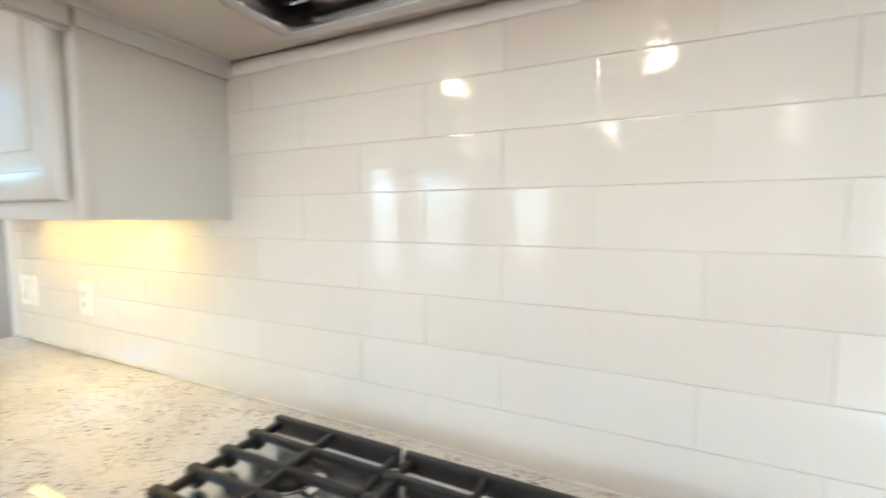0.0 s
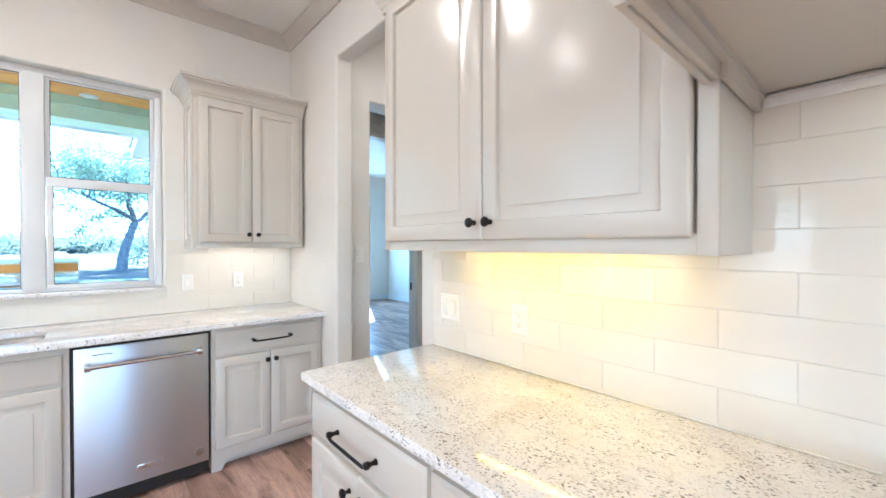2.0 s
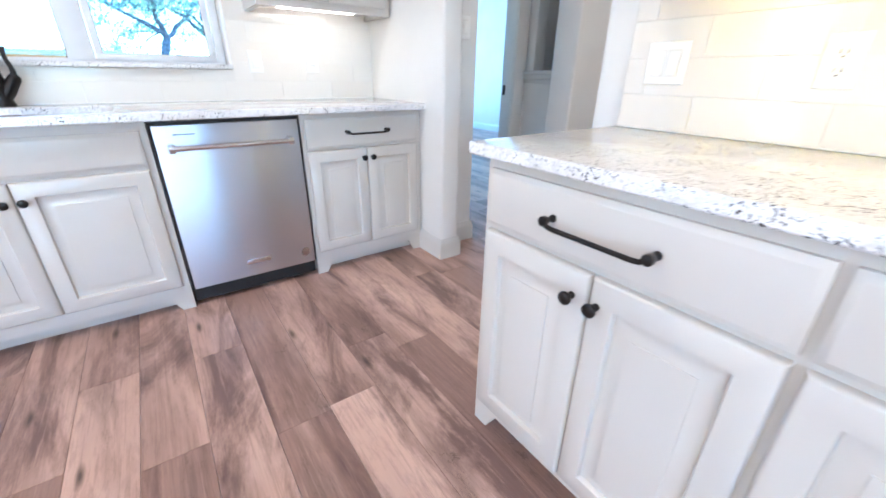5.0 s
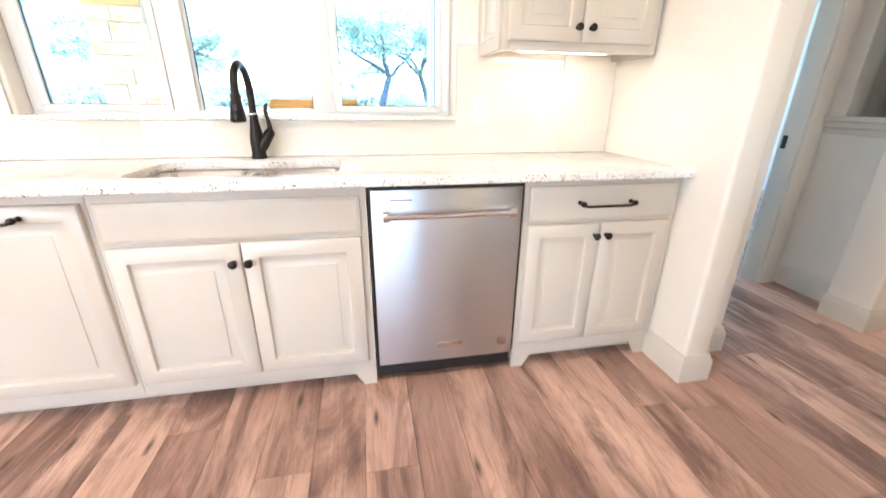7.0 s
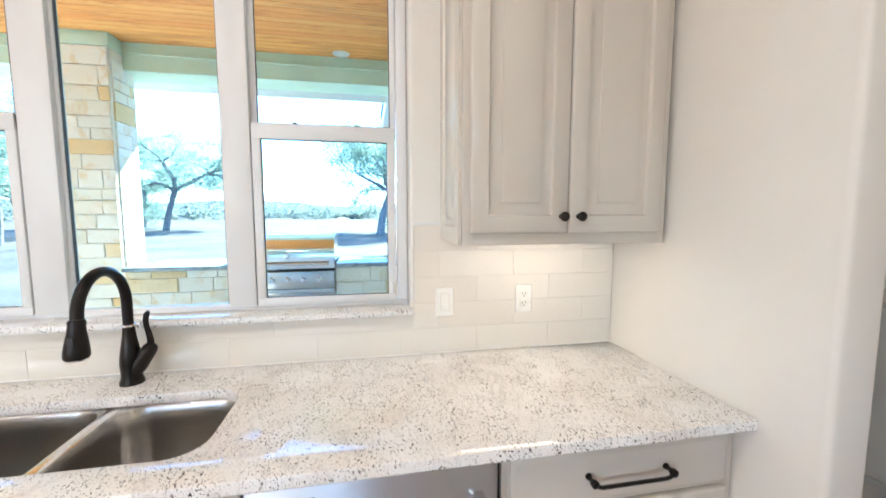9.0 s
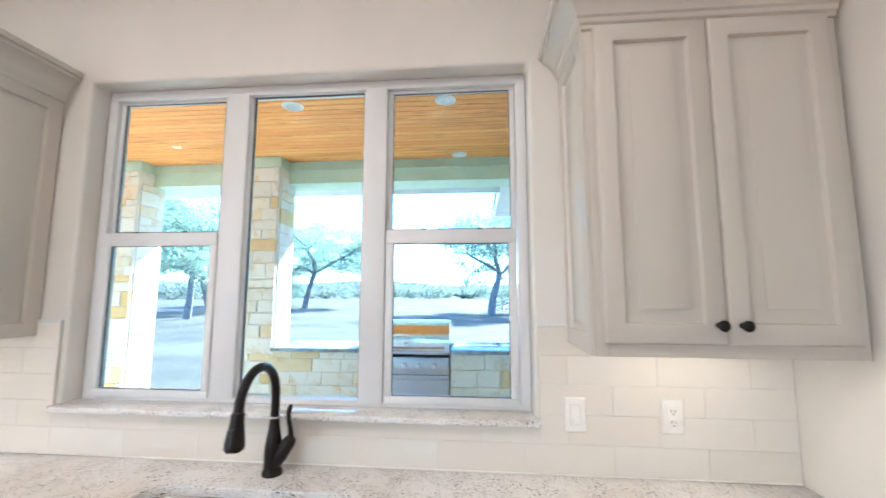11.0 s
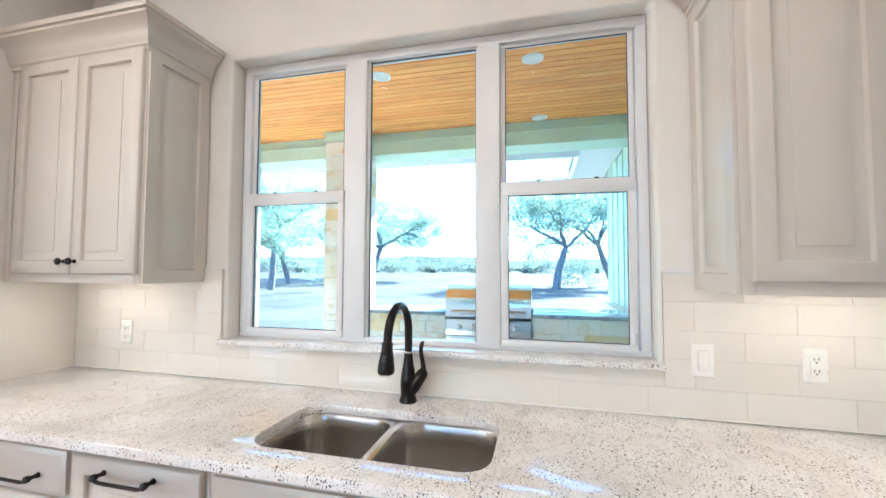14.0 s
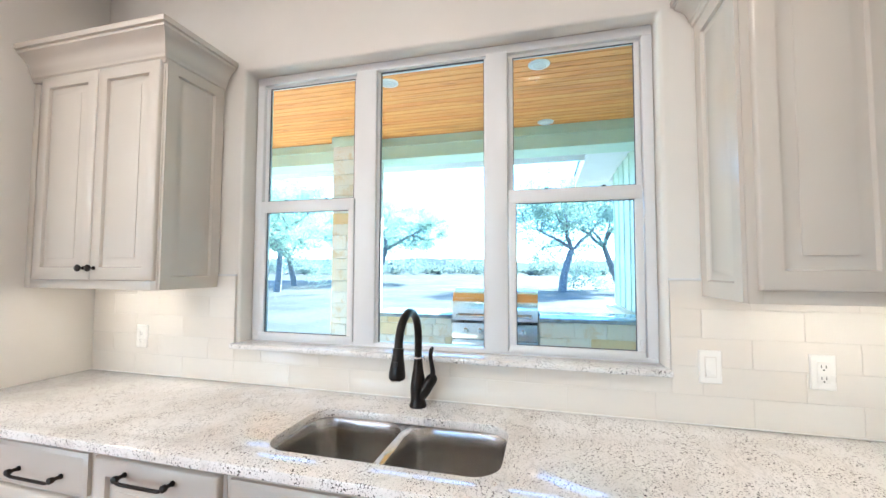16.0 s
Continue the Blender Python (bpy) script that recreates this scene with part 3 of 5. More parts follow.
part("window_frame", frame_ring(bmesh.new(), XB, XF, Y0 - 0.03, Y1 + 0.02, Z0 - 0.022, Z1 + 0.004, 0.040), M_WHITE, win)
for y0, y1 in ((-2.160, -2.055), (-1.530, -1.436)):
    part("mullion", boxes((XB, XF + 0.006, y0, y1, Z0 + 0.01, Z1 - 0.03), bev=0.004), M_WHITE, win)
for y0, y1 in ((-2.692, -2.160), (-1.436, -0.898)):
    up = part("upper_sash", frame_ring(bmesh.new(), -0.132, -0.108, y0, y1, 1.785, 2.425, 0.022), M_WHITE, win)
    part("pane", boxes((-0.122, -0.118, y0 + 0.02, y1 - 0.02, 1.805, 2.405)), M_GLASS, up)
    part("gasket", frame_ring(bmesh.new(), -0.117, -0.1105, y0 + 0.0215, y1 - 0.0215, 1.8065, 2.4035, 0.0035, 0), M_SEAL, up, "thin dark glazing gasket")
    bm = frame_ring(bmesh.new(), -0.112, -0.078, y0 + 0.005, y1 - 0.005, 1.112, 1.800, 0.030)
    box(bm, -0.112, -0.076, y0 + 0.005, y1 - 0.005, 1.745, 1.802, 0.004)
    lo = part("lower_sash", bm, M_WHITE, win)
    part("pane", boxes((-0.098, -0.094, y0 + 0.03, y1 - 0.03, 1.14, 1.75)), M_GLASS, lo)
    part("gasket", frame_ring(bmesh.new(), -0.0935, -0.087, y0 + 0.0345, y1 - 0.0345, 1.1415, 1.7455, 0.0035, 0), M_SEAL, lo, "thin dark glazing gasket")
    for f in (0.3, 0.72):
        part("latch", boxes((-0.078, -0.070, y0 + f * (y1 - y0) - 0.008, y0 + f * (y1 - y0) + 0.008, 1.800, 1.806)), M_DARK, lo)
part("pane", boxes((-0.122, -0.118, -2.055, -1.530, 1.115, 2.42)), M_GLASS, win)
part("bead", frame_ring(bmesh.new(), -0.128, -0.100, -2.056, -1.529, 1.100, 2.425, 0.012, 0.002), M_WHITE, win)
part("gasket", frame_ring(bmesh.new(), -0.117, -0.106, -2.0445, -1.5405, 1.1115, 2.4135, 0.0035, 0), M_SEAL, win, "thin dark glazing gasket")
part("vent_latch", boxes((-0.078, -0.064, -0.925, -0.910, 1.15, 1.19), bev=0.003), M_WHITE, win)
bm = bmesh.new()
box(bm, -0.085, 0.045, WIN[0] - 0.012, WIN[1] + 0.010, 1.079, 1.101, 0.004)
part("window_sill", bm, M_GRANITE, win, "speckled white granite sill")


# ---- kitchen fittings ----
def knob(parent, x, z, y=-T):
    bm = bmesh.new()
    lathe(bm, [(0.0085, 0), (0.0085, -0.004), (0.005, -0.008), (0.005, -0.014), (0.011, -0.018), (0.0155, -0.023), (0.0155, -0.028), (0.011, -0.032), (0.001, -0.033)], 16, (x, y, z), "y")
    return part("knob", bm, M_BRONZE, parent, "dark oil-rubbed bronze round knob")


def pull(parent, x0, x1, z, y=-T):
    bm = bmesh.new()
    for x in (x0, x1):
        lathe(bm, [(0.009, 0), (0.009, -0.004), (0.0065, -0.008), (0.0065, -0.020), (0.011, -0.026), (0.011, -0.036), (0.005, -0.040)], 14, (x, y, z), "y")
    d = 0.012
    tube(bm, [(x0, y - 0.031, z), (x0 + d, y - 0.034, z - 0.008), (x0 + 2 * d, y - 0.034, z - 0.010), (x1 - 2 * d, y - 0.034, z - 0.010), (x1 - d, y - 0.034, z - 0.008), (x1, y - 0.031, z)], 0.0055, 10)
    return part("handle", bm, M_BRONZE, parent, "dark bronze bar pull")


def door(parent, x0, x1, z0, z1, knob_at=None):
    d = part("door", ring_panel(bmesh.new(), x0, x1, z0, z1, RAISED), M_CAB, parent)
    if knob_at:
        knob(d, *knob_at)
    return d


def drawer(parent, x0, x1, z0, z1, grip=None, name="drawer_front"):
    d = part(name, ring_panel(bmesh.new(), x0, x1, z0, z1, SLAB), M_CAB, parent)
    if grip:
        pull(d, *grip)
    return d


def valance(w, foot_l, foot_r, h=0.128):
    """Toe board with angled furniture feet."""
    a, b, low = 0.055, 0.095, 0.070
    pts = [(0, h)]
    pts += [(0, 0), (a, 0), (b, low)] if foot_l else [(0, low)]
    pts += [(w - b, low), (w - a, 0), (w, 0)] if foot_r else [(w, low)]
    pts += [(w, h)]
    return loft(bmesh.new(), [[(x, 0.001, z) for x, z in pts], [(x, 0.018, z) for x, z in pts]])


def base_cabinet(m, w, label, foot_l=False, foot_r=False, depth=0.595, group="base cabinets", side="", wide=0.018):
    c = thing("base_cabinet", m, label, "cabinet", group)
    bm = boxes((0, 0.018, 0.019, depth, 0.115, 0.880), (w - 0.018, w, 0.019, depth, 0.115, 0.880), (0.018, w - 0.018, 0.019, depth, 0.115, 0.133), (0.018, w - 0.018, depth - 0.008, depth, 0.133, 0.880), (0.001, w - 0.001, 0.075, depth, 0.001, 0.115))
    part("body", bm, M_CAB, c)
    bm = bmesh.new()
    s = 0.032
    for it in ((0, s, 0, 0.019, 0.118, 0.880), (w - s, w, 0, 0.019, 0.118, 0.880), (s, w - s, 0, 0.019, 0.840, 0.880), (s, w - s, 0, 0.019, 0.118, 0.140), (s, w - s, 0, 0.019, 0.680, 0.715)):
        box(bm, *it)
    part("face_frame", bm, M_CAB, c)
    part("toe_board", valance(w, foot_l, foot_r), M_CAB, c)
    return c


XFACE = 0.612        # face frames on the window wall
def west(y0, z=0.0, x=XFACE):
    return pose(x, y0, z, 0, 0, 90)


c = base_cabinet(west(-0.690), 0.698, "greige painted base cabinet with one drawer over two raised-panel doors", True, True)
drawer(c, 0.020, 0.668, 0.708, 0.852, (0.232, 0.462, 0.785))
door(c, 0.020, 0.3425, 0.138, 0.694, (0.318, 0.643))
door(c, 0.3455, 0.668, 0.138, 0.694, (0.370, 0.643))

c = base_cabinet(west(-2.205), 0.897, "greige painted sink cabinet with a false front over two raised-panel doors", False, True)
drawer(c, 0.018, 0.870, 0.702, 0.842, None, "false_front")
door(c, 0.018, 0.4425, 0.130, 0.686, (0.418, 0.615))
door(c, 0.4455, 0.870, 0.130, 0.686, (0.470, 0.615))

c = base_cabinet(west(-2.735), 0.528, "greige painted pull-out cabinet with one tall raised-panel front")
d = door(c, 0.016, 0.514, 0.130, 0.846)
pull(d, 0.155, 0.347, 0.806)

c = base_cabinet(west(-3.225), 0.488, "greige painted base cabinet with a drawer over a raised-panel door", True)
drawer(c, 0.016, 0.474, 0.708, 0.846, (0.165, 0.368, 0.765))
door(c, 0.016, 0.474, 0.130, 0.694, (0.06, 0.643))
c = base_cabinet(west(SY + 0.002), 0.438, "greige painted corner filler cabinet")
drawer(c, 0.016, 0.424, 0.130, 0.846, None, "panel")

# dishwasher
dw = thing("dishwasher", west(-1.304, 0, 0.605), "brushed stainless steel dishwasher with a bar handle, closed", "dishwasher")
W = 0.608
part("tub", boxes((0.002, W - 0.002, -0.014, 0.56, 0.098, 0.874), (0.004, W - 0.004, 0.012, 0.56, 0.02, 0.098)), M_RUBBER, dw, "black recess behind the door")
part("door", boxes((0.011, W - 0.009, -0.024, -0.0138, 0.099, 0.860), bev=0.003), M_STEEL, dw)
part("kick_plate", boxes((0.01, W - 0.01, 0.055, 0.065, 0.002, 0.095)), M_RUBBER, dw, "black kick plate")
bm = tube(bmesh.new(), [(0.052, -0.068, 0.768), (0.2, -0.068, 0.768), (0.4, -0.068, 0.768), (0.560, -0.068, 0.768)], 0.0115, 14)
h = part("handle", bm, M_CHROME, dw, "polished steel bar handle")
for x in (0.064, 0.548):
    part("bracket", boxes((x - 0.013, x + 0.013, -0.074, -0.022, 0.750, 0.786), bev=0.005), M_CHROME, h)
part("vent", boxes((0.080, 0.162, -0.0250, -0.0235, 0.819, 0.823)), M_DARK, dw, "thin dark vent slot")
part("badge", boxes((0.258, 0.372, -0.0262, -0.0235, 0.166, 0.190), bev=0.001), M_CHROME, dw, "small metal name plate with plain raised bar")
part("badge_bar", boxes((0.270, 0.360, -0.0270, -0.0255, 0.175, 0.181)), M_STEELX, dw)
part("medallion", lathe(bmesh.new(), [(0.024, 0), (0.024, -0.002), (0.019, -0.003), (0.001, -0.003)], 24, (0.552, -0.0236, 0.166), "y"), M_SINK, dw, "round grey emblem")

# north run
def north(x0, z=0.0, y=-0.607):
    return pose(x0, y, z)


c = base_cabinet(north(1.922), 0.680, "greige painted base cabinet with one drawer over two raised-panel doors", True, False)
drawer(c, 0.020, 0.672, 0.713, 0.858, (0.232, 0.460, 0.788))
door(c, 0.020, 0.344, 0.105, 0.697, (0.308, 0.636))
door(c, 0.348, 0.672, 0.105, 0.697, (0.368, 0.636))
c = base_cabinet(north(2.602), 0.690, "greige painted base cabinet with a drawer over doors")
drawer(c, 0.008, 0.678, 0.713, 0.858, (0.22, 0.48, 0.788))
door(c, 0.008, 0.342, 0.105, 0.697, (0.308, 0.636))
door(c, 0.346, 0.678, 0.105, 0.697, (0.368, 0.636))
c = base_cabinet(north(3.292), 1.04, "greige painted cooktop base cabinet")
drawer(c, 0.01, 1.03, 0.713, 0.858, None, "false_front")
door(c, 0.01, 0.518, 0.105, 0.697, (0.48, 0.636))
door(c, 0.522, 1.03, 0.105, 0.697, (0.56, 0.636))
c = base_cabinet(north(4.332), 0.60, "greige painted base cabinet with a drawer over a door", False, True)
drawer(c, 0.01, 0.59, 0.713, 0.858, (0.2, 0.4, 0.788))
door(c, 0.01, 0.59, 0.105, 0.697, (0.06, 0.636))


# ---- worktops ----
def slab(outer, holes, z0, z1, e=0.004):
    """Stone slab of a plan outline with cut-outs, eased edges."""
    bm, tops, bots = bmesh.new(), [], []
    for loop, sgn in [(outer, 1)] + [(h, -1) for h in holes]:
        n = len(loop)
        cx, cy = sum(p[0] for p in loop) / n, sum(p[1] for p in loop) / n
        wx = max(p[0] for p in loop) - min(p[0] for p in loop)
        wy = max(p[1] for p in loop) - min(p[1] for p in loop)

        def inset(d):
            return [(cx + (x - cx) * (1 - 2 * d / wx), cy + (y - cy) * (1 - 2 * d / wy)) for x, y in loop]
        rings = []
        for d, z in ((e, z1), (0.3 * e, z1 - 0.3 * e), (0, z1 - e), (0, z0 + e), (e, z0)):
            rings.append([bm.verts.new((x, y, z)) for x, y in inset(sgn * d)])
        for a, b in zip(rings, rings[1:]):
            for i in range(n):
                bm.faces.new((a[i], a[(i + 1) % n], b[(i + 1) % n], b[i]))
        tops.append(rings[0])
        bots.append(rings[-1])
    for group in (tops, bots):
        edges = [bm.edges.get((r[i], r[(i + 1) % len(r)])) for r in group for i in range(len(r))]
        bmesh.ops.triangle_fill(bm, use_beauty=True, use_dissolve=False, edges=edges)
    return bm


SINK = (0.208, 0.566, -2.140, -1.405)
tagged(link("worktop", slab([(0.004, SY + 0.003), (0.676, SY + 0.003), (0.676, NY - 0.003), (0.004, NY - 0.003)], [rrect(*SINK, 0.085)], 0.882, 0.915), M_GRANITE), "polished speckled white granite worktop with a sink cut-out", "worktop")
tagged(link("worktop", slab([(1.872, -0.636), (4.93, -0.636), (4.93, 0.012), (1.872, 0.012)], [], 0.882, 0.915), M_GRANITE), "polished speckled white granite worktop beside the cooktop", "worktop")

# sink
sink = thing("sink", pose(0, 0, 0.70), "double-bowl undermount stainless steel sink, empty", "sink")
SY0, SY1, SX0, SX1, YM = SINK[2], SINK[3], SINK[0], SINK[1], -1.770
for a, b in ((SY0 - 0.006, YM - 0.014), (YM + 0.014, SY1 + 0.006)):
    rings = []
    for ins, z, r in ((-0.020, 0.1812, 0.092), (0.0, 0.1812, 0.085), (0.004, 0.174, 0.082), (0.008, 0.10, 0.080), (0.014, 0.0, 0.076), (0.026, -0.020, 0.066), (0.048, -0.030, 0.048), (0.11, -0.034, 0.02)):
        rings.append([(x, y, z) for x, y in rrect(SX0 - 0.004 + ins, SX1 + 0.004 - ins, a + ins, b - ins, r)])
    bowl = part("bowl", loft(bmesh.new(), rings, False, True), M_SINK, sink)
    part("drain", lathe(bmesh.new(), [(0.045, -0.031), (0.043, -0.029), (0.034, -0.030), (0.032, -0.0335), (0.004, -0.0335)], 24, ((SX0 + SX1) / 2 - 0.02, (a + b) / 2, 0), "z"), M_CHROME, bowl, "round chrome drain")
# paler steel than the bowls: the divider's highlight is put into its colour
part("divider", boxes((SX0 - 0.002, SX1 + 0.002, YM - 0.0165, YM + 0.0165, 0.1765, 0.1818), bev=0.0022), M_LID, sink, "steel divider, made paler than the bowls for its highlight")

# faucet
FX, FY = 0.100, -1.778
fc = thing("faucet", pose(FX, FY, 0.915), "matt black gooseneck kitchen faucet with a pull-down head", "faucet")
part("body", lathe(bmesh.new(), [(0.034, 0.0005), (0.035, 0.007), (0.0325, 0.014), (0.0295, 0.024), (0.0295, 0.045), (0.031, 0.070), (0.029, 0.095), (0.0245, 0.125), (0.0195, 0.155), (0.0172, 0.178), (0.0168, 0.188), (0.010, 0.190)], 26), M_BRONZE, fc)
part("collar", lathe(bmesh.new(), [(0.0168, 0.1885), (0.0195, 0.190), (0.0195, 0.196), (0.0165, 0.198), (0.010, 0.1985)], 22), M_CHROME, fc, "thin polished ring")
arc = [(0, 0, 0.197), (0, 0, 0.27)]
for k in range(1, 15):
    a = math.pi * k / 14
    arc.append((0.110 - 0.110 * math.cos(a), 0.0, 0.272 + 0.112 * math.sin(a)))
arc += [(0.222, 0.0, 0.262)]
part("spout", tube(bmesh.new(), arc, 0.0152, 16), M_BRONZE, fc)
head = part("spray_head", tube(bmesh.new(), [(0.221, 0, 0.272), (0.222, 0, 0.264), (0.223, 0, 0.258), (0.225, 0, 0.240), (0.228, 0, 0.215), (0.231, 0, 0.190), (0.232, 0, 0.174), (0.232, 0, 0.170)], [0.0175, 0.0205, 0.0190, 0.0205, 0.0250, 0.0285, 0.0290, 0.0260], 20), M_BRONZE, fc)
part("spray_face", lathe(bmesh.new(), [(0.0255, 0.1695), (0.025, 0.166), (0.020, 0.165), (0.002, 0.165)], 20, (0.232, 0, 0)), M_CHROME, head, "polished spray ring")
part("toggle", boxes((0.246, 0.2545, -0.008, 0.008, 0.198, 0.232), bev=0.003), M_IRON, head)
part("handle_hub", tube(bmesh.new(), [(0, 0.006, 0.040), (0, 0.026, 0.066), (0, 0.044, 0.092), (0, 0.056, 0.110), (0, 0.064, 0.122), (0, 0.068, 0.129)], [0.026, 0.0265, 0.0235, 0.0230, 0.0185, 0.008], 18), M_BRONZE, fc)
part("lever", tube(bmesh.new(), [(0.0, 0.060, 0.122), (0.002, 0.062, 0.142), (0.004, 0.059, 0.165), (0.006, 0.054, 0.190), (0.006, 0.053, 0.210), (0.006, 0.057, 0.228), (0.006, 0.063, 0.238)], [0.012, 0.0098, 0.0088, 0.0082, 0.0084, 0.0088, 0.005], 12), M_BRONZE, fc)


# ---- wall cabinets ----
UC_CROWN = [(0, -0.022), (0.007, -0.022), (0.009, -0.010), (0.016, -0.004), (0.018, 0.010), (0.024, 0.016), (0.027, 0.032), (0.034, 0.048), (0.046, 0.062), (0.060, 0.072), (0.066, 0.076), (0.067, 0.085), (0.076, 0.088), (0.078, 0.106), (0, 0.106)]


def wall_cabinet(m, w, depth, h, label, doors, zd, crown_path, sides=(), rise=1.18):
    """Local x along the wall, y = 0 at the face frame, z = 0 at the bottom."""
    c = thing("wall_cabinet", m, label, "cabinet", "wall cabinets")
    bm = boxes((0, w, 0.019, depth, 0.030, h))
    box(bm, 0, 0.018, 0.019, depth, 0, 0.03)
    box(bm, w - 0.018, w, 0.019, depth, 0, 0.03)
    part("body", bm, M_CAB, c)
    bm = bmesh.new()
    s = 0.036
    for it in ((0, s, 0, 0.019, 0, h), (w - s, w, 0, 0.019, 0, h), (s, w - s, 0, 0.019, h - 0.03, h), (s, w - s, 0, 0.019, 0, 0.045)):
        box(bm, *it, bev=0.0012)
    part("face_frame", bm, M_CAB, c)
    for x0, x1, k in doors:
        door(c, x0, x1, zd[0], zd[1], (k, zd[0] + 0.054))
    for x in sides:
        prof = [(0, 0.0), (0.052, 0.0), (0.056, 0.005), (0.058, 0.0105), (0.068, 0.0115), (0.092, 0.003), (0.094, 0.002)]
        d, sg = depth - 0.004, (1 if x == 0 else -1)
        rings = []
        for i, o in [(0, 0.011)] + prof:
            xx = x - sg * 0.012 + sg * o
            rings.append([(xx, 0.002 + i, 0.002 + i), (xx, d - i, 0.002 + i), (xx, d - i, h - 0.004 - i), (xx, 0.002 + i, h - 0.004 - i)])
        part("side_panel", loft(bmesh.new(), rings), M_CAB, c)
    part("crown", sweep(bmesh.new(), [(o * 1.14, u * rise) for o, u in UC_CROWN], [(x, y, h) for x, y in crown_path]), M_CAB, c)
    return c


def led_bar(m, w, material, label):
    l = thing("under_cabinet_light", m, label, "light", "under-cabinet lights")
    part("housing", boxes((0, w, 0, 0.030, 0.006, 0.0215), bev=0.002), M_WHITE, l)
    part("diffuser", boxes((0.004, w - 0.004, 0.003, 0.027, 0.001, 0.007), bev=0.002), material, l)
    return l


ZB = 1.368
UH = 2.375 - ZB
wall_cabinet(pose(0.318, -0.725, ZB, 0, 0, 90), 0.718, 0.314, UH, "greige painted wall cabinet with two raised-panel doors and crown", [(0.024, 0.350, 0.323), (0.353, 0.690, 0.384)], (0.037, UH - 0.012), [(0, 0.314), (0, 0), (0.718, 0)], (0,), 0.92)
wall_cabinet(pose(0.318, SY + 0.002, ZB, 0, 0, 90), 0.800, 0.314, UH, "greige painted wall cabinet with two raised-panel doors, panelled end and crown", [(0.075, 0.436, 0.408), (0.439, 0.792, 0.468)], (0.039, UH - 0.012), [(0, 0), (0.80, 0), (0.80, 0.314)], (0.80,))
wall_cabinet(pose(1.920, -0.296, ZB - 0.003), 1.172, 0.294, UH, "greige painted wall cabinet with two wide doors beside the hood", [(0.030, 0.562, 0.535), (0.566, 1.130, 0.602)], (0.036, UH - 0.012), [(0, 0.294), (0, 0), (1.15, 0)])
led_bar(pose(0.225, -0.61, ZB + 0.008, 0, 0, 90), 0.43, M_LED_W, "lit white LED bar under a wall cabinet")
led_bar(pose(0.225, -3.50, ZB + 0.008, 0, 0, 90), 0.43, M_LED_W, "lit white LED bar under a wall cabinet")
led_bar(pose(2.12, -0.135, ZB - 0.002), 0.82, M_LED_N, "lit warm LED bar under a wall cabinet")

# ---- range hood ----
hood = thing("range_hood", pose(3.094, 0, 1.735), "greige painted wooden range hood box with a steel insert", "range hood")
HW, HD, HZ = 1.43, 0.66, CEIL - 1.735 - 0.004
for it in ((0.002, 0.02, -HD + 0.02, -0.003, 0.0, HZ), (HW - 0.02, HW - 0.002, -HD + 0.02, -0.003, 0.0, HZ)):
    part("side_panel", boxes(it), M_CAB, hood)
part("front_panel", boxes((0.002, HW - 0.002, -HD, -HD + 0.02, 0.0, HZ)), M_CAB, hood)
BOT = holed_wall("bottom_panel", "x", 0, 0.02, 0.02, HW - 0.02, 0.003, HD - 0.02, [(0.266, 1.166, 0.05, 0.45)], M_CAB)
for v in BOT.data.vertices:
    v.co = (v.co.x, -v.co.z, 0.012 + v.co.y)
BOT.parent = hood
for k in list(BOT.keys()):
    del BOT[k]
RIM = [(0.0, -0.030), (0.012, -0.030), (0.018, -0.022), (0.018, -0.006), (0.010, 0.0), (0.010, 0.030), (0.0, 0.030)]
part("trim", sweep(bmesh.new(), [(o - 0.014, u) for o, u in RIM], [(0, -0.003, 0), (0, -0.2955, 0)]), M_CAB, hood)
part("trim", sweep(bmesh.new(), [(o + 0.014, u * 1.15) for o, u in RIM], [(0, -0.299, 0), (0, -HD, 0), (HW, -HD, 0), (HW, -0.003, 0)]), M_CAB, hood)
part("band", boxes((-0.0135, 0.0015, -HD - 0.0135, -0.299, -0.03, HZ - 0.02), bev=0.002), M_CAB, hood)
part("band", boxes((0.002, HW + 0.0135, -HD - 0.0135, -HD - 0.0005, -0.03, HZ - 0.02), bev=0.002), M_CAB, hood)
ins = part("insert", boxes((0.268, 1.164, -0.448, -0.052, 0.095, 0.10)), M_STEELX, hood, "brushed stainless steel hood insert")
for it in ((0.262, 1.170, -0.078, -0.046, -0.004, 0.014), (0.262, 1.170, -0.454, -0.422, -0.004, 0.014), (0.262, 0.294, -0.4215, -0.0785, -0.004, 0.014), (1.138, 1.170, -0.4215, -0.0785, -0.004, 0.014)):
    part("rail", boxes(it, bev=0.0015), M_STEELX, ins)
for it in ((0.262, 0.268, -0.454, -0.046, 0.0145, 0.10), (1.164, 1.170, -0.454, -0.046, 0.0145, 0.10), (0.2685, 1.1635, -0.052, -0.046, 0.0145, 0.10), (0.2685, 1.1635, -0.454, -0.448, 0.0145, 0.10)):
    part("side", boxes(it), M_STEELX, ins)
for i in range(12):
    y = -0.095 - i * 0.0235
    part("baffle", boxes((0.30, 1.132, y - 0.008, y + 0.008, 0.040, 0.048), bev=0.002), M_CHROME, ins)
part("lamp_panel", boxes((0.296, 1.136, -0.4215, -0.368, 0.026, 0.038), bev=0.002), M_STEELX, ins)
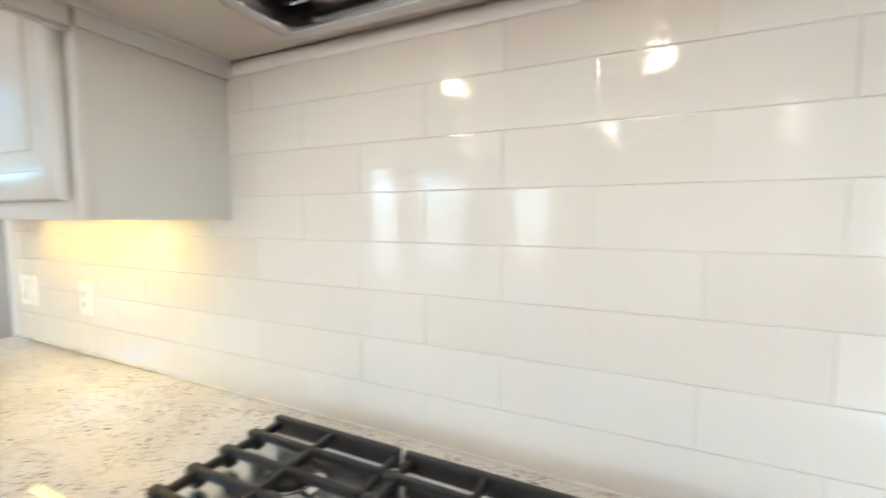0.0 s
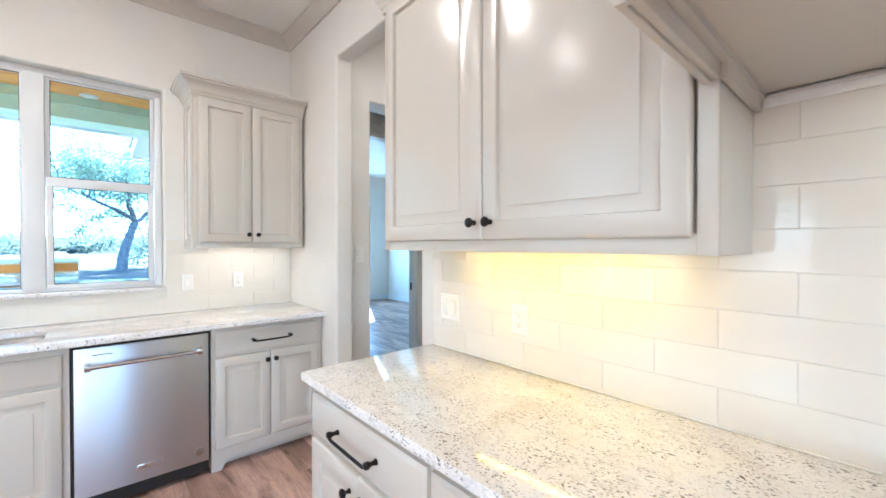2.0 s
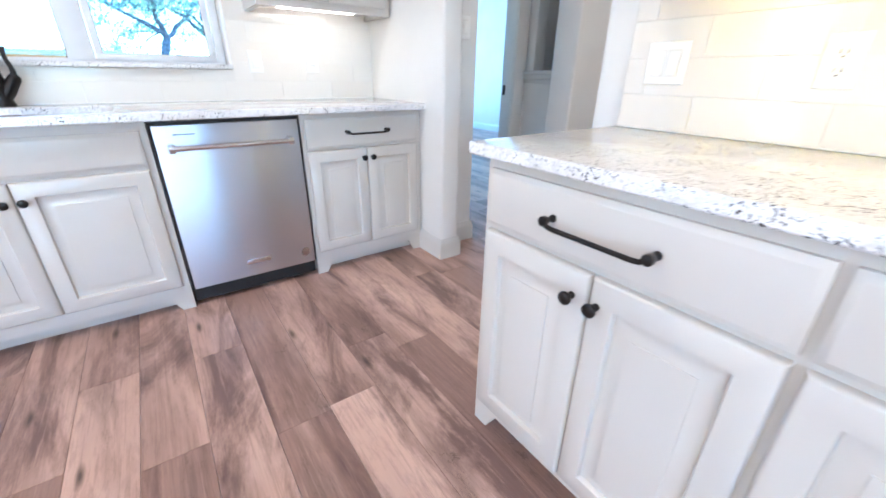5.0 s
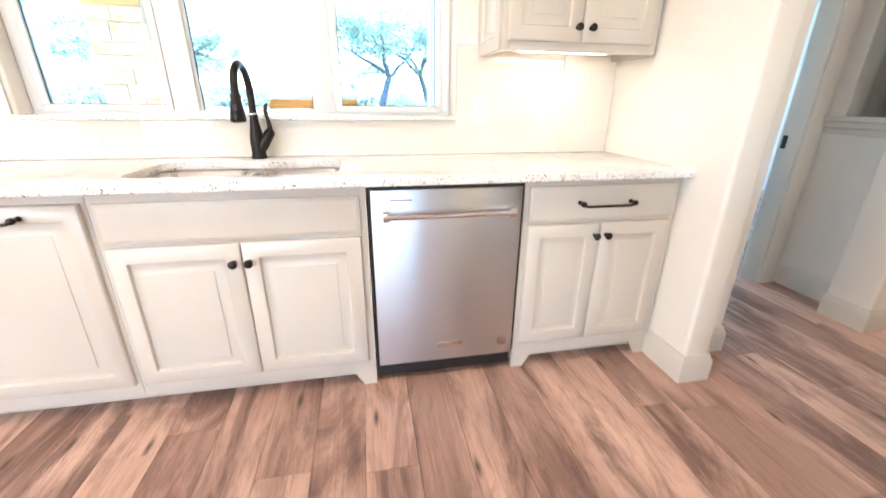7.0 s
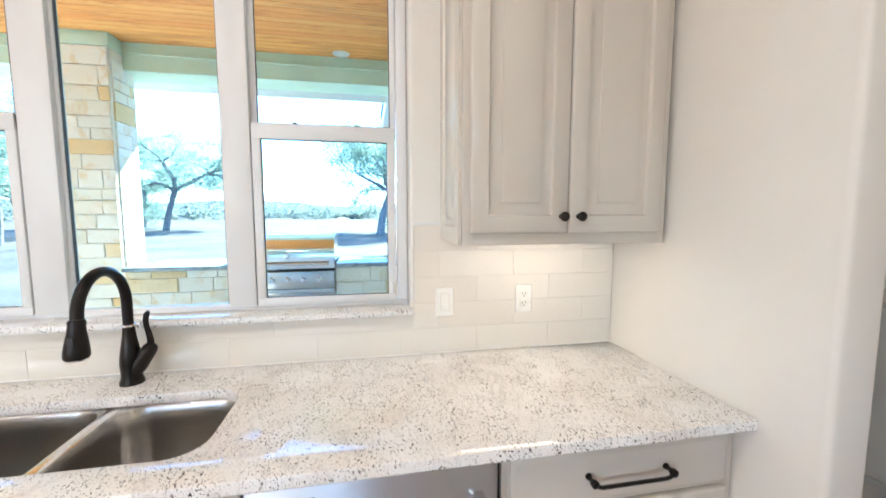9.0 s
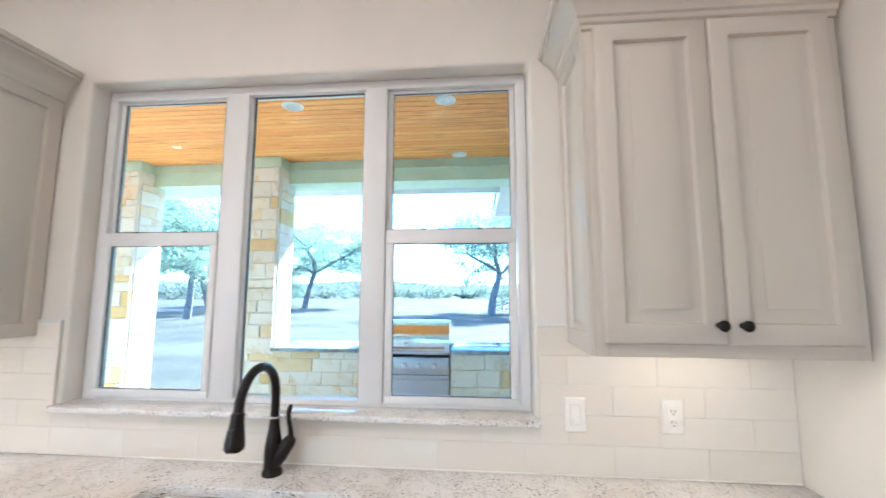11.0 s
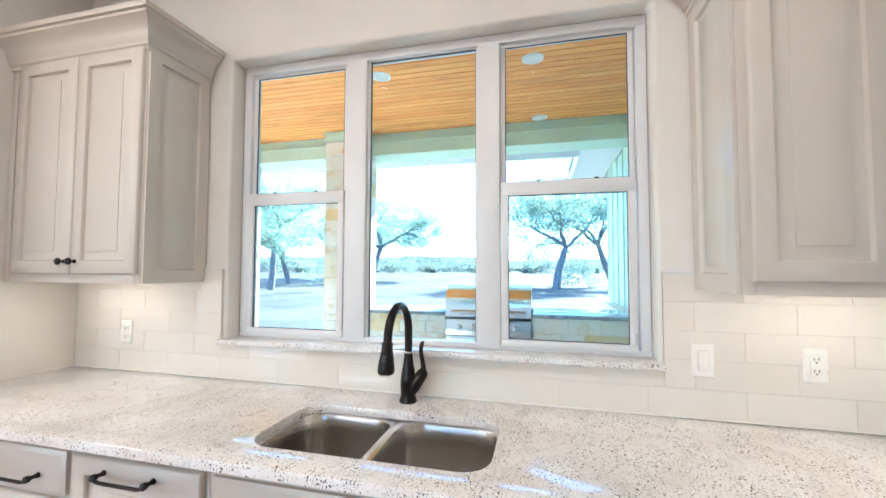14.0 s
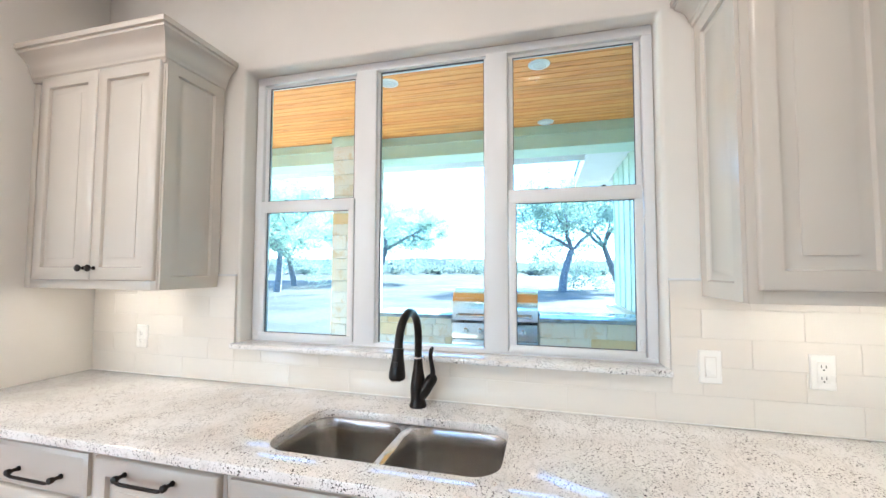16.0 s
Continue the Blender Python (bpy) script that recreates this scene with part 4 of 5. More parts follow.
for x in (0.436, 0.966):
    part("lamp", lathe(bmesh.new(), [(0.030, 0.0255), (0.029, 0.0225), (0.001, 0.0225)], 20, (x, -0.395, 0)), M_HOODLAMP, ins, "lit round hood lamp")
    hl = bpy.data.lights.new("hood_lamp", "AREA")
    hl.shape, hl.size, hl.energy, hl.color = "DISK", 0.056, HOOD_WATTS, HOOD_COLOR
    ho = new("hood_lamp", hl)
    ho.matrix_world = pose(3.094 + x, -0.395, 1.735 + 0.021)
part("filter_back", boxes((0.296, 1.136, -0.42, -0.08, 0.055, 0.060)), M_DARK, ins)

# ---- cooktop ----
ct = thing("cooktop", pose(3.335, -0.58, 0.915), "stainless gas cooktop with black cast-iron grates", "cooktop")
CWD, CDP = 0.93, 0.51
part("pan", boxes((0, CWD, 0, CDP, 0.0005, 0.012), bev=0.005), M_STEELX, ct)
for bx, by, br in ((0.17, 0.36, 0.042), (0.17, 0.15, 0.036), (0.465, 0.27, 0.055), (0.76, 0.36, 0.042), (0.76, 0.15, 0.036)):
    b = part("burner", lathe(bmesh.new(), [(br + 0.012, 0.012), (br + 0.010, 0.020), (br, 0.024), (br, 0.030), (0.002, 0.030)], 24, (bx, by, 0)), M_CHROME, ct)
    part("burner_cap", lathe(bmesh.new(), [(br * 0.86, 0.0305), (br * 0.86, 0.036), (br * 0.75, 0.039), (0.002, 0.040)], 24, (bx, by, 0)), M_IRON, b, "black enamel burner cap")
for k in range(5):
    part("control_knob", lathe(bmesh.new(), [(0.022, 0.012), (0.022, 0.016), (0.018, 0.018), (0.017, 0.040), (0.002, 0.041)], 20, (0.26 + 0.10 * k, 0.045, 0)), M_CHROME, ct)
for s in range(3):
    gx0, gx1 = 0.022 + s * 0.302, 0.022 + s * 0.302 + 0.292
    bm = bmesh.new()
    for y in (0.022, 0.466):
        box(bm, gx0, gx1, y - 0.007, y + 0.007, 0.018, 0.052, 0.003)
    for x in (gx0 + 0.012, gx1 - 0.007):
        box(bm, x - 0.006, x + 0.006, 0.03, 0.46, 0.030, 0.044, 0.002)
    box(bm, (gx0 + gx1) / 2 - 0.005, (gx0 + gx1) / 2 + 0.005, 0.03, 0.46, 0.034, 0.051, 0.002)
    g = part("grate", bm, M_IRON, ct)
    for i in range(7):
        y = 0.466 - (i + 1) * 0.0585 if i < 7 else 0
        fl = bmesh.new()
        box(fl, gx0 - 0.006, gx0 + 0.022, y - 0.010, y + 0.010, 0.016, 0.050, 0.004)
        box(fl, gx0 + 0.015, gx1 - 0.002, y - 0.005, y + 0.005, 0.036, 0.051, 0.002)
        part("finger", fl, M_IRON, g)


# ---- plates ----
def outlet(m, label):
    o = thing("outlet", m, label, "outlet", "wall plates")
    part("plate", ring_panel(bmesh.new(), -0.036, 0.036, -0.058, 0.058, [(0, 0), (0, -0.003), (0.003, -0.006), (0.008, -0.0065)]), M_PLATE, o)
    r = part("receptacle", boxes((-0.017, 0.017, -0.0085, -0.006, -0.034, 0.034), bev=0.001), M_PLATE, o)
    for z in (-0.019, 0.019):
        part("slot", boxes((-0.0075, -0.0055, -0.0092, -0.008, z - 0.004, z + 0.006)), M_DARK, r)
        part("slot", boxes((0.0055, 0.0075, -0.0092, -0.008, z - 0.004, z + 0.006)), M_DARK, r)
        part("slot", boxes((-0.0025, 0.0025, -0.0092, -0.008, z - 0.012, z - 0.008)), M_DARK, r)
    return o


def switch(m, gangs, label):
    o = thing("light_switch", m, label, "switch", "wall plates")
    hw = 0.036 + 0.023 * (gangs - 1)
    part("plate", ring_panel(bmesh.new(), -hw, hw, -0.058, 0.058, [(0, 0), (0, -0.003), (0.003, -0.006), (0.008, -0.0065)]), M_PLATE, o)
    for g in range(gangs):
        x = (g - (gangs - 1) / 2) * 0.046
        part("rocker_rim", boxes((x - 0.0185, x + 0.0185, -0.0072, -0.006, -0.036, 0.036)), M_GROUT, o)
        part("rocker", loft(bmesh.new(), [[(x - 0.016, -0.007, -0.033), (x + 0.016, -0.007, -0.033), (x + 0.016, -0.007, 0.033), (x - 0.016, -0.007, 0.033)], [(x - 0.0155, -0.0125, -0.0325), (x + 0.0155, -0.0125, -0.0325), (x + 0.0155, -0.0085, 0.0325), (x - 0.0155, -0.0085, 0.0325)]]), M_PLATE, o)
    return o


TF = 0.0145          # tile face in front of the wall
switch(pose(TF, -0.720, 1.120, 0, 0, 90), 1, "white rocker switch on the tiled backsplash")
outlet(pose(TF, -0.391, 1.123, 0, 0, 90), "white duplex outlet on the tiled backsplash")
outlet(pose(TF, -3.316, 1.108, 0, 0, 90), "white duplex outlet on the tiled backsplash")
switch(pose(2.000, NY - TF, 1.105), 2, "white double rocker switch on the tiled backsplash")
outlet(pose(2.390, NY - TF, 1.105), "white duplex outlet on the tiled backsplash")
switch(pose(0.661, 0.291, 1.313, 0, 0, 90), 1, "white rocker switch on the hallway wall")
outlet(pose(0.661, 1.483, 0.41, 0, 0, 90), "white duplex outlet low on the hallway pillar")

# ---- ceiling lights ----
# the pair at x 1.45 and the hall can at y 0.95 are unseen, added for brightness
CANS = [(2.0, -4.2), (0.9, -7.5), (3.8, -7.4), (3.45, -6.3), (4.33, -4.5), (4.33, -3.29), (6.1, -6.4), (6.9, -8.7), (1.45, -2.60), (1.45, -1.36), (6.5, -3.0), (1.7, 0.95)]
for i, (x, y) in enumerate(CANS):
    l = thing("ceiling_light", pose(x, y, CEIL - 0.02), "lit recessed can light with a white trim ring", "ceiling light", "recessed ceiling lights")
    part("trim", lathe(bmesh.new(), [(0.060, 0.004), (0.062, 0.0), (0.085, 0.008), (0.088, 0.0195), (0.055, 0.0195)], 24), M_WHITE, l)
    part("lens", lathe(bmesh.new(), [(0.059, 0.010), (0.059, 0.013), (0.001, 0.013)], 24), M_CAN, l)
    ld = bpy.data.lights.new("can_lamp", "AREA")
    ld.shape, ld.size, ld.energy, ld.color = "DISK", 0.11, CAN_WATTS, CAN_COLOR
    lo = new("can_lamp", ld)
    lo.matrix_world = pose(x, y, CEIL - 0.028)

# ---- bedroom ceiling fan ----
fan = thing("ceiling_fan", pose(-1.40, 2.86, 2.74), "dark ceiling fan hanging in the bedroom", "ceiling fan")
part("rod", tube(bmesh.new(), [(0, 0, 0.08), (0, 0, CEIL - 2.722)], 0.014, 12), M_BRONZE, fan)
part("motor", lathe(bmesh.new(), [(0.02, 0.09), (0.09, 0.07), (0.10, 0.02), (0.08, -0.03), (0.01, -0.05)], 22), M_BRONZE, fan)
for k in range(5):
    a = radians(72 * k + 20)
    bm = boxes((0.10, 0.68, -0.065, 0.065, 0.004, 0.014), bev=0.004)
    bmesh.ops.rotate(bm, verts=bm.verts, cent=(0, 0, 0.009), matrix=Matrix.Rotation(radians(11), 3, "X"))
    bmesh.ops.rotate(bm, verts=bm.verts, cent=(0, 0, 0), matrix=Matrix.Rotation(a, 3, "Z"))
    part("blade", bm, M_BRONZE, fan)


# ---- outside ----
structure("porch_floor", boxes((-3.75, -0.141, -12.0, -0.155, -0.25, -0.10)), M_CONC, "concrete porch slab", "floor")
bm = bmesh.new()
PZ, PW = 3.15, 0.088
n = int(3.0 / PW)
for i in range(n + 2):
    x1 = -0.141 - i * PW
    if x1 - PW > -3.25:
        loft(bm, [[(x1 - 0.006, y, PZ), (x1 - 0.001, y, PZ + 0.009), (x1 - 0.001, y, PZ + 0.018), (x1 - PW + 0.001, y, PZ + 0.018), (x1 - PW + 0.001, y, PZ + 0.009), (x1 - PW + 0.006, y, PZ)] for y in (-12.0, -0.155)])
structure("porch_ceiling", bm, M_PINE, "orange stained pine tongue-and-groove porch ceiling", "ceiling")
structure("porch_roof", boxes((-4.1, -0.141, -12.3, -0.10, PZ + 0.03, PZ + 0.18)), M_ROOF, "porch roof deck", "roof")
bm = boxes((-3.42, -3.05, -12.0, -0.155, 2.875, PZ - 0.002), (-3.44, -3.03, -12.0, -0.155, 3.03, 3.05))
structure("porch_beam", bm, M_GREEN, "sage green boxed porch beam", "beam")
structure("porch_fascia", boxes((-4.12, -4.08, -12.3, -0.7, 2.98, PZ + 0.18), (-4.08, -3.42, -12.3, -0.7, 3.10, PZ + 0.025)), M_WHITE, "white porch eave", "fascia")
for x, y in ((-1.63, -2.645), (-1.63, -1.315), (-2.95, -1.26)):
    l = thing("porch_light", pose(x, y, PZ - 0.012), "white recessed porch can light", "ceiling light", "recessed porch lights")
    part("trim", lathe(bmesh.new(), [(0.055, 0.004), (0.060, 0.0), (0.088, 0.006), (0.090, 0.0115), (0.05, 0.0115)], 22), M_WHITE, l)
    part("lens", lathe(bmesh.new(), [(0.056, 0.004), (0.056, 0.007), (0.001, 0.007)], 22), M_PORCHCAN, l)

STONE_MESHES = {}


def stone_mesh(w, d, h, v):
    key = (round(w, 2), round(d, 2), round(h, 3), v)
    if key not in STONE_MESHES:
        bm = boxes((0, key[0], 0, key[1], 0, key[2]))
        bmesh.ops.bevel(bm, geom=bm.edges[:], offset=0.006, segments=1, affect="EDGES", profile=0.5)
        rr = random.Random(v * 7 + int(w * 100))
        for vt in bm.verts:
            vt.co += Vector((rr.uniform(-1, 1), rr.uniform(-1, 1), rr.uniform(-1, 1))) * 0.005
        bmesh.ops.recalc_face_normals(bm, faces=bm.faces)
        me = bpy.data.meshes.new("stone")
        bm.to_mesh(me)
        bm.free()
        me.materials.append(M_STONE)
        STONE_MESHES[key] = me
    return STONE_MESHES[key]


def course_face(parent, rnd, x0, x1, y, z0, z1, rot, depth=0.045):
    """Coursed stones on a face: local x from x0 to x1, standing proud of y towards -y; rot turns (x, y) about z."""
    z = z0
    while z < z1 - 0.02:
        h = min(rnd.choice((0.08, 0.11, 0.14, 0.18)), z1 - z)
        if z1 - z - h < 0.05:
            h = z1 - z
        x = x0
        while x < x1 - 0.02:
            w = min(rnd.uniform(0.20, 0.52), x1 - x)
            if x1 - x - w < 0.08:
                w = x1 - x
            ob = new("stone", stone_mesh(w - 0.006, depth + round(rnd.uniform(-0.01, 0.012), 2), h - 0.006, rnd.randrange(3)))
            ob.parent = parent
            ob.matrix_basis = rot @ pose(x + 0.003, y - depth, z + 0.003)
            x += w
        z += h


def stone_post(y0, label):
    p = thing("stone_post", pose(-3.26, y0, -0.10), label, "post", "porch posts")
    w, d, h = 0.52, 0.41, 3.12
    part("core", boxes((0.004, d - 0.002, 0.004, w - 0.002, 0, h)), M_MORTAR, p, "mortar joints")
    part("cap", boxes((-0.03, d + 0.02, -0.02, w + 0.02, h + 0.001, h + 0.128), bev=0.004), M_GREEN, p, "sage green boxed cap")
    rnd = random.Random(int(abs(y0) * 100))
    course_face(p, rnd, 0.0, w, 0.03, 0, h, Matrix.Translation((d, 0, 0)) @ pose(0, 0, 0, 0, 0, 90) @ Matrix.Translation((0, 0.0, 0)))
    course_face(p, rnd, 0.03, d - 0.03, 0.03, 0, h, Matrix.Translation((d, w, 0)) @ pose(0, 0, 0, 0, 0, 180))
    return p


stone_post(-3.905, "cream and orange limestone porch post")
stone_post(-5.70, "cream and orange limestone porch post")

# outdoor grill counter
gi = thing("grill_counter", pose(-3.35, -3.32, -0.10), "limestone outdoor counter with a sky-tinted polished top and built-in grill opening", "counter")
L = 3.12
part("core", boxes((0.03, 0.612, 0.0, 1.0, 0, 1.0), (0.03, 0.612, 2.0, L, 0, 1.0), (0.03, 0.1, 1.0, 2.0, 0, 1.0), (0.03, 0.58, 1.0, 2.0, 0, 0.3)), M_MORTAR, gi)
rnd = random.Random(5)
face = pose(0.61, 0, 0, 0, 0, 90)
course_face(gi, rnd, 0.0, 1.015, 0.03, 0, 1.0, face)
course_face(gi, rnd, 1.965, L, 0.03, 0, 1.0, face)
course_face(gi, rnd, 1.015, 1.965, 0.03, 0, 0.45, face)
part("top", boxes((-0.03, 0.66, 0.0, 1.005, 1.002, 1.042), (-0.03, 0.66, 1.975, L, 1.002, 1.042), (-0.03, 0.10, 1.005, 1.975, 1.002, 1.042), bev=0.005), M_SKY_TOP, gi, "polished stone top with reflected sky blue put into its colour")

gr = thing("gas_grill", pose(-2.735, -2.30, 0.36), "stainless built-in gas grill with a rounded lid, closed", "grill")
part("body", boxes((-0.50, 0.01, 0.006, 0.934, 0.0, 0.50)), M_STEELX, gr)
part("control_panel", boxes((0.012, 0.05, 0.004, 0.936, 0.33, 0.505), bev=0.006), M_STEELX, gr)
part("drip_tray", boxes((0.012, 0.03, 0.004, 0.936, 0.262, 0.318), bev=0.003), M_STEELX, gr)
rings = []
for y in (0.002, 0.938):
    ring = [(0.02, y, 0.53), (0.03, y, 0.62)]
    for k in range(1, 9):
        a = radians(90 * k / 8)
        ring.append((-0.20 + 0.23 * math.cos(a), y, 0.66 + 0.22 * math.sin(a)))
    ring += [(-0.45, y, 0.86), (-0.50, y, 0.80), (-0.50, y, 0.53)]
    rings.append(ring)
lid = part("lid", loft(bmesh.new(), rings), M_LID, gr, "polished steel lid")
part("lid_handle", tube(bmesh.new(), [(0.075, 0.06, 0.585), (0.075, 0.35, 0.585), (0.075, 0.6, 0.585), (0.075, 0.88, 0.585)], 0.014, 12), M_CHROME, lid)
part("thermometer", lathe(bmesh.new(), [(0.030, 0.0), (0.030, 0.012), (0.024, 0.016), (0.001, 0.016)], 20, (0.018, 0.47, 0.665), "x"), M_CHROME, lid)
for y in (0.16, 0.32, 0.47, 0.62, 0.78):
    k = part("control_knob", lathe(bmesh.new(), [(0.034, 0.050), (0.034, 0.056), (0.026, 0.060), (0.024, 0.085), (0.001, 0.087)], 20, (0, y, 0.42), "x"), M_CHROME, gr)
    part("pointer", boxes((0.087, 0.092, y - 0.004, y + 0.004, 0.400, 0.440)), M_STEEL, k)
dr = thing("storage_unit", pose(-2.735, -2.22, 0.02), "stainless storage unit with two drawers under the grill", "storage unit")
for z in (0.03, 0.17):
    f = part("drawer_front", boxes((0.002, 0.03, 0.0, 0.78, z, z + 0.125), bev=0.004), M_STEELX, dr)
    part("handle", tube(bmesh.new(), [(0.06, 0.1, z + 0.09), (0.06, 0.4, z + 0.09), (0.06, 0.68, z + 0.09)], 0.010, 10), M_CHROME, f)

# bedroom wing seen beyond the grill
wing = thing("house_wing", pose(-5.39, -0.155, -0.3), "sage green board-and-batten house wing with a stone base", "house")
WL = 5.24
part("wall", boxes((0, WL, 0, 0.13, 1.2, 3.42), (0.0, 0.12, 0.13, 4.7, 1.2, 1.0 + 0.2)), M_GREEN, wing)
for i in range(14):
    part("batten", boxes((0.02 + i * 0.40, 0.065 + i * 0.40, -0.018, 0.001, 1.2, 3.42), bev=0.003), M_GREEN, wing)
part("stone_base", boxes((-0.03, WL, -0.09, -0.002, 0, 1.12)), M_MORTAR, wing)
part("base_cap", boxes((-0.06, WL, -0.14, -0.002, 1.122, 1.19), bev=0.006), M_STONE, wing, "pale limestone cap course")
part("soffit", boxes((-0.5, 1.90, -0.55, -0.003, 3.35, 3.38)), M_WHITE, wing)
part("fascia", boxes((-0.5, 1.90, -0.575, -0.551, 3.28, 3.48), (-0.525, -0.501, -0.575, 5.0, 3.28, 3.48)), M_WHITE, wing)
part("roof", loft(bmesh.new(), [[(-0.53, -0.6, 3.482), (-0.53, 2.3, 4.6), (-0.53, 5.2, 3.482)], [(WL, -0.6, 3.51), (WL, 2.3, 4.6), (WL, 5.2, 3.51)]]), M_ROOF, wing)
structure("house_roof", boxes((-0.14, 9.0, -10.5, 5.0, CEIL + 0.13, CEIL + 0.3)), M_ROOF, "main house roof deck", "roof")

# ground: one sheet to the horizon
bm = bmesh.new()
rad = [0.0, 4, 8, 14, 20, 28, 38, 50, 70, 95, 130, 200, 400, 1000, 3500]
rows = []
for r in rad:
    row = []
    for k in range(72):
        a = 2 * math.pi * k / 72
        x, y = -3 + r * math.cos(a), -2 + r * math.sin(a)
        z = -0.30 + (0.10 * noise.noise((x * 0.08, y * 0.08, 0)) * min(r / 20, 1) if r < 300 else 0)
        row.append(bm.verts.new((x, y, z)))
    rows.append(row)
for a, b in zip(rows[1:], rows[2:]):
    for k in range(72):
        bm.faces.new((a[k], a[(k + 1) % 72], b[(k + 1) % 72], b[k]))
bm.faces.new(rows[1])
for v in rows[0]:
    bm.verts.remove(v)
structure("ground", bm, M_GROUND, "dry pale pasture grass", "ground")


def leaf_cloud(verts, faces, rnd, c, r, count, size):
    for _ in range(count):
        while True:
            p = Vector((rnd.uniform(-1, 1), rnd.uniform(-1, 1), rnd.uniform(-1, 1)))
            if p.length < 1:
                break
        p = c + Vector((p.x * r.x, p.y * r.y, p.z * r.z))
        u = Vector((rnd.uniform(-1, 1), rnd.uniform(-1, 1), rnd.uniform(-1, 1))).normalized() * size * rnd.uniform(0.6, 1.3)
        w = u.orthogonal().normalized() * size * rnd.uniform(0.3, 0.6)
        i = len(verts)
        verts += [p - u, p + w, p + u, p - w]
        faces.append((i, i + 1, i + 2, i + 3))


def mesh_from(name, verts, faces, material, parent=None):
    me = bpy.data.meshes.new(name)
    me.from_pydata([tuple(v) for v in verts], [], faces)
    me.materials.append(material)
    ob = new(name, me)
    ob.parent = parent
    return ob


def oak(x, y, height, spread, seed, lean, label, ground=-0.32, thick=1.0):
    """Live oak: short trunk, crooked forking limbs, open clumped crown."""
    rnd = random.Random(seed)
    tree = thing("oak_tree", pose(x, y, ground), label, "tree", "pasture oaks")
    tr = bmesh.new()
    tips = []

    def limb(p, d, length, r, depth):
        pts, rad_, q = [p], [r], p.copy()
        steps = 5
        for s in range(steps):
            kink = 0.12 if depth == 0 else 0.42
            d = (d + Vector((rnd.uniform(-kink, kink), rnd.uniform(-kink, kink), rnd.uniform(-0.25, 0.22)))).normalized()
            q = q + d * length / steps
            pts.append(q.copy())
            rad_.append(r * (1 - 0.42 * (s + 1) / steps))
        tube(tr, pts, rad_, 5 if depth > 1 else 8)
        if depth >= 2:
            tips.extend(((pts[2], depth), (pts[4], depth)))
        tips.append((q, depth))
        if depth == 4:
            return
        turn = rnd.uniform(0, 2 * math.pi)
        forks = 4 if depth == 0 else 3 if depth < 3 else 2
        for k in range(forks):
            a = turn + 2 * math.pi * (k + rnd.uniform(-0.3, 0.3)) / forks
            out = Vector((math.cos(a), math.sin(a), rnd.uniform(-0.45, 0.55)))
            nd = (d * 0.62 + out * 0.80).normalized()
            limb(q, nd, length * rnd.uniform(0.60, 0.92), rad_[-1] * rnd.uniform(0.6, 0.85), depth + 1)

    h0 = height * 0.26
    limb(Vector((0, 0, 0)), Vector((lean[0], lean[1], 1)).normalized(), h0, height * 0.030, 0)
    zs = max(t[0].z for t in tips)
    mid = sum((t[0] for t in tips), Vector()) / len(tips)
    xs = sorted(math.hypot(t[0].x - mid.x, t[0].y - mid.y) for t in tips)[int(len(tips) * 0.93)]
    sx, sz = spread / xs, height * 0.93 / zs

    def fitted(p):
        k = min(max(p.z / h0 - 0.5, 0), 1)
        f = 1 + (sx - 1) * k
        return Vector((p.x * f, p.y * f, p.z * sz))

    for v in tr.verts:
        v.co = fitted(v.co)
    part("trunk", tr, M_BARK, tree)
    verts, faces = [], []
    for p, dep in tips:
        if dep >= 2 and rnd.random() < min(0.88 * thick, 1):
            g = height * 0.062 * rnd.uniform(0.6, 1.4)
            leaf_cloud(verts, faces, rnd, fitted(p) + Vector((0, 0, g * 0.3)), Vector((g * 1.3, g * 1.3, g * 0.8)), 60, height * 0.0088)
    lean_at = fitted(mid)
    for _ in range(int(150 * thick)):
        while True:
            u = Vector((rnd.uniform(-1, 1), rnd.uniform(-1, 1), rnd.uniform(-1, 1)))
            if 0.45 < u.length < 1:
                break
        c = Vector((lean_at.x + u.x * spread * 0.92, lean_at.y + u.y * spread * 0.92, height * (0.62 + 0.33 * u.z)))
        g = height * rnd.uniform(0.045, 0.075)
        leaf_cloud(verts, faces, rnd, c, Vector((g * 1.3, g * 1.3, g * 0.75)), 60, height * 0.0088)
    mesh_from("crown", verts, faces, M_LEAF, tree)
    return tree


oak(-24.0, -20.93, 9.0, 5.4, 21, (0.0, 0.10), "live oak with a leaning trunk and spreading crown on dry grass", -0.36, 1.5)
oak(-33.0, -25.86, 9.6, 6.6, 22, (0.1, 0.15), "live oak with a grey branching crown behind the stone post", -0.36, 1.5)
oak(-42.0, -20.74, 11.1, 8.4, 23, (0.0, 0.22), "live oak with an open crooked crown on dry grass", -0.36, 1.5)
oak(-52.0, -27.75, 10.8, 7.0, 24, (0.0, 0.1), "live oak standing behind another oak", -0.36, 1.5)
oak(-31.0, 0.03, 11.0, 5.8, 25, (0.0, 0.02), "live oak with a rounded green crown and a straight trunk", -0.36, 0.62)
oak(-37.0, 5.35, 11.5, 5.4, 26, (0.1, -0.35), "live oak with a bent trunk beside the house wing", -0.36, 0.55)

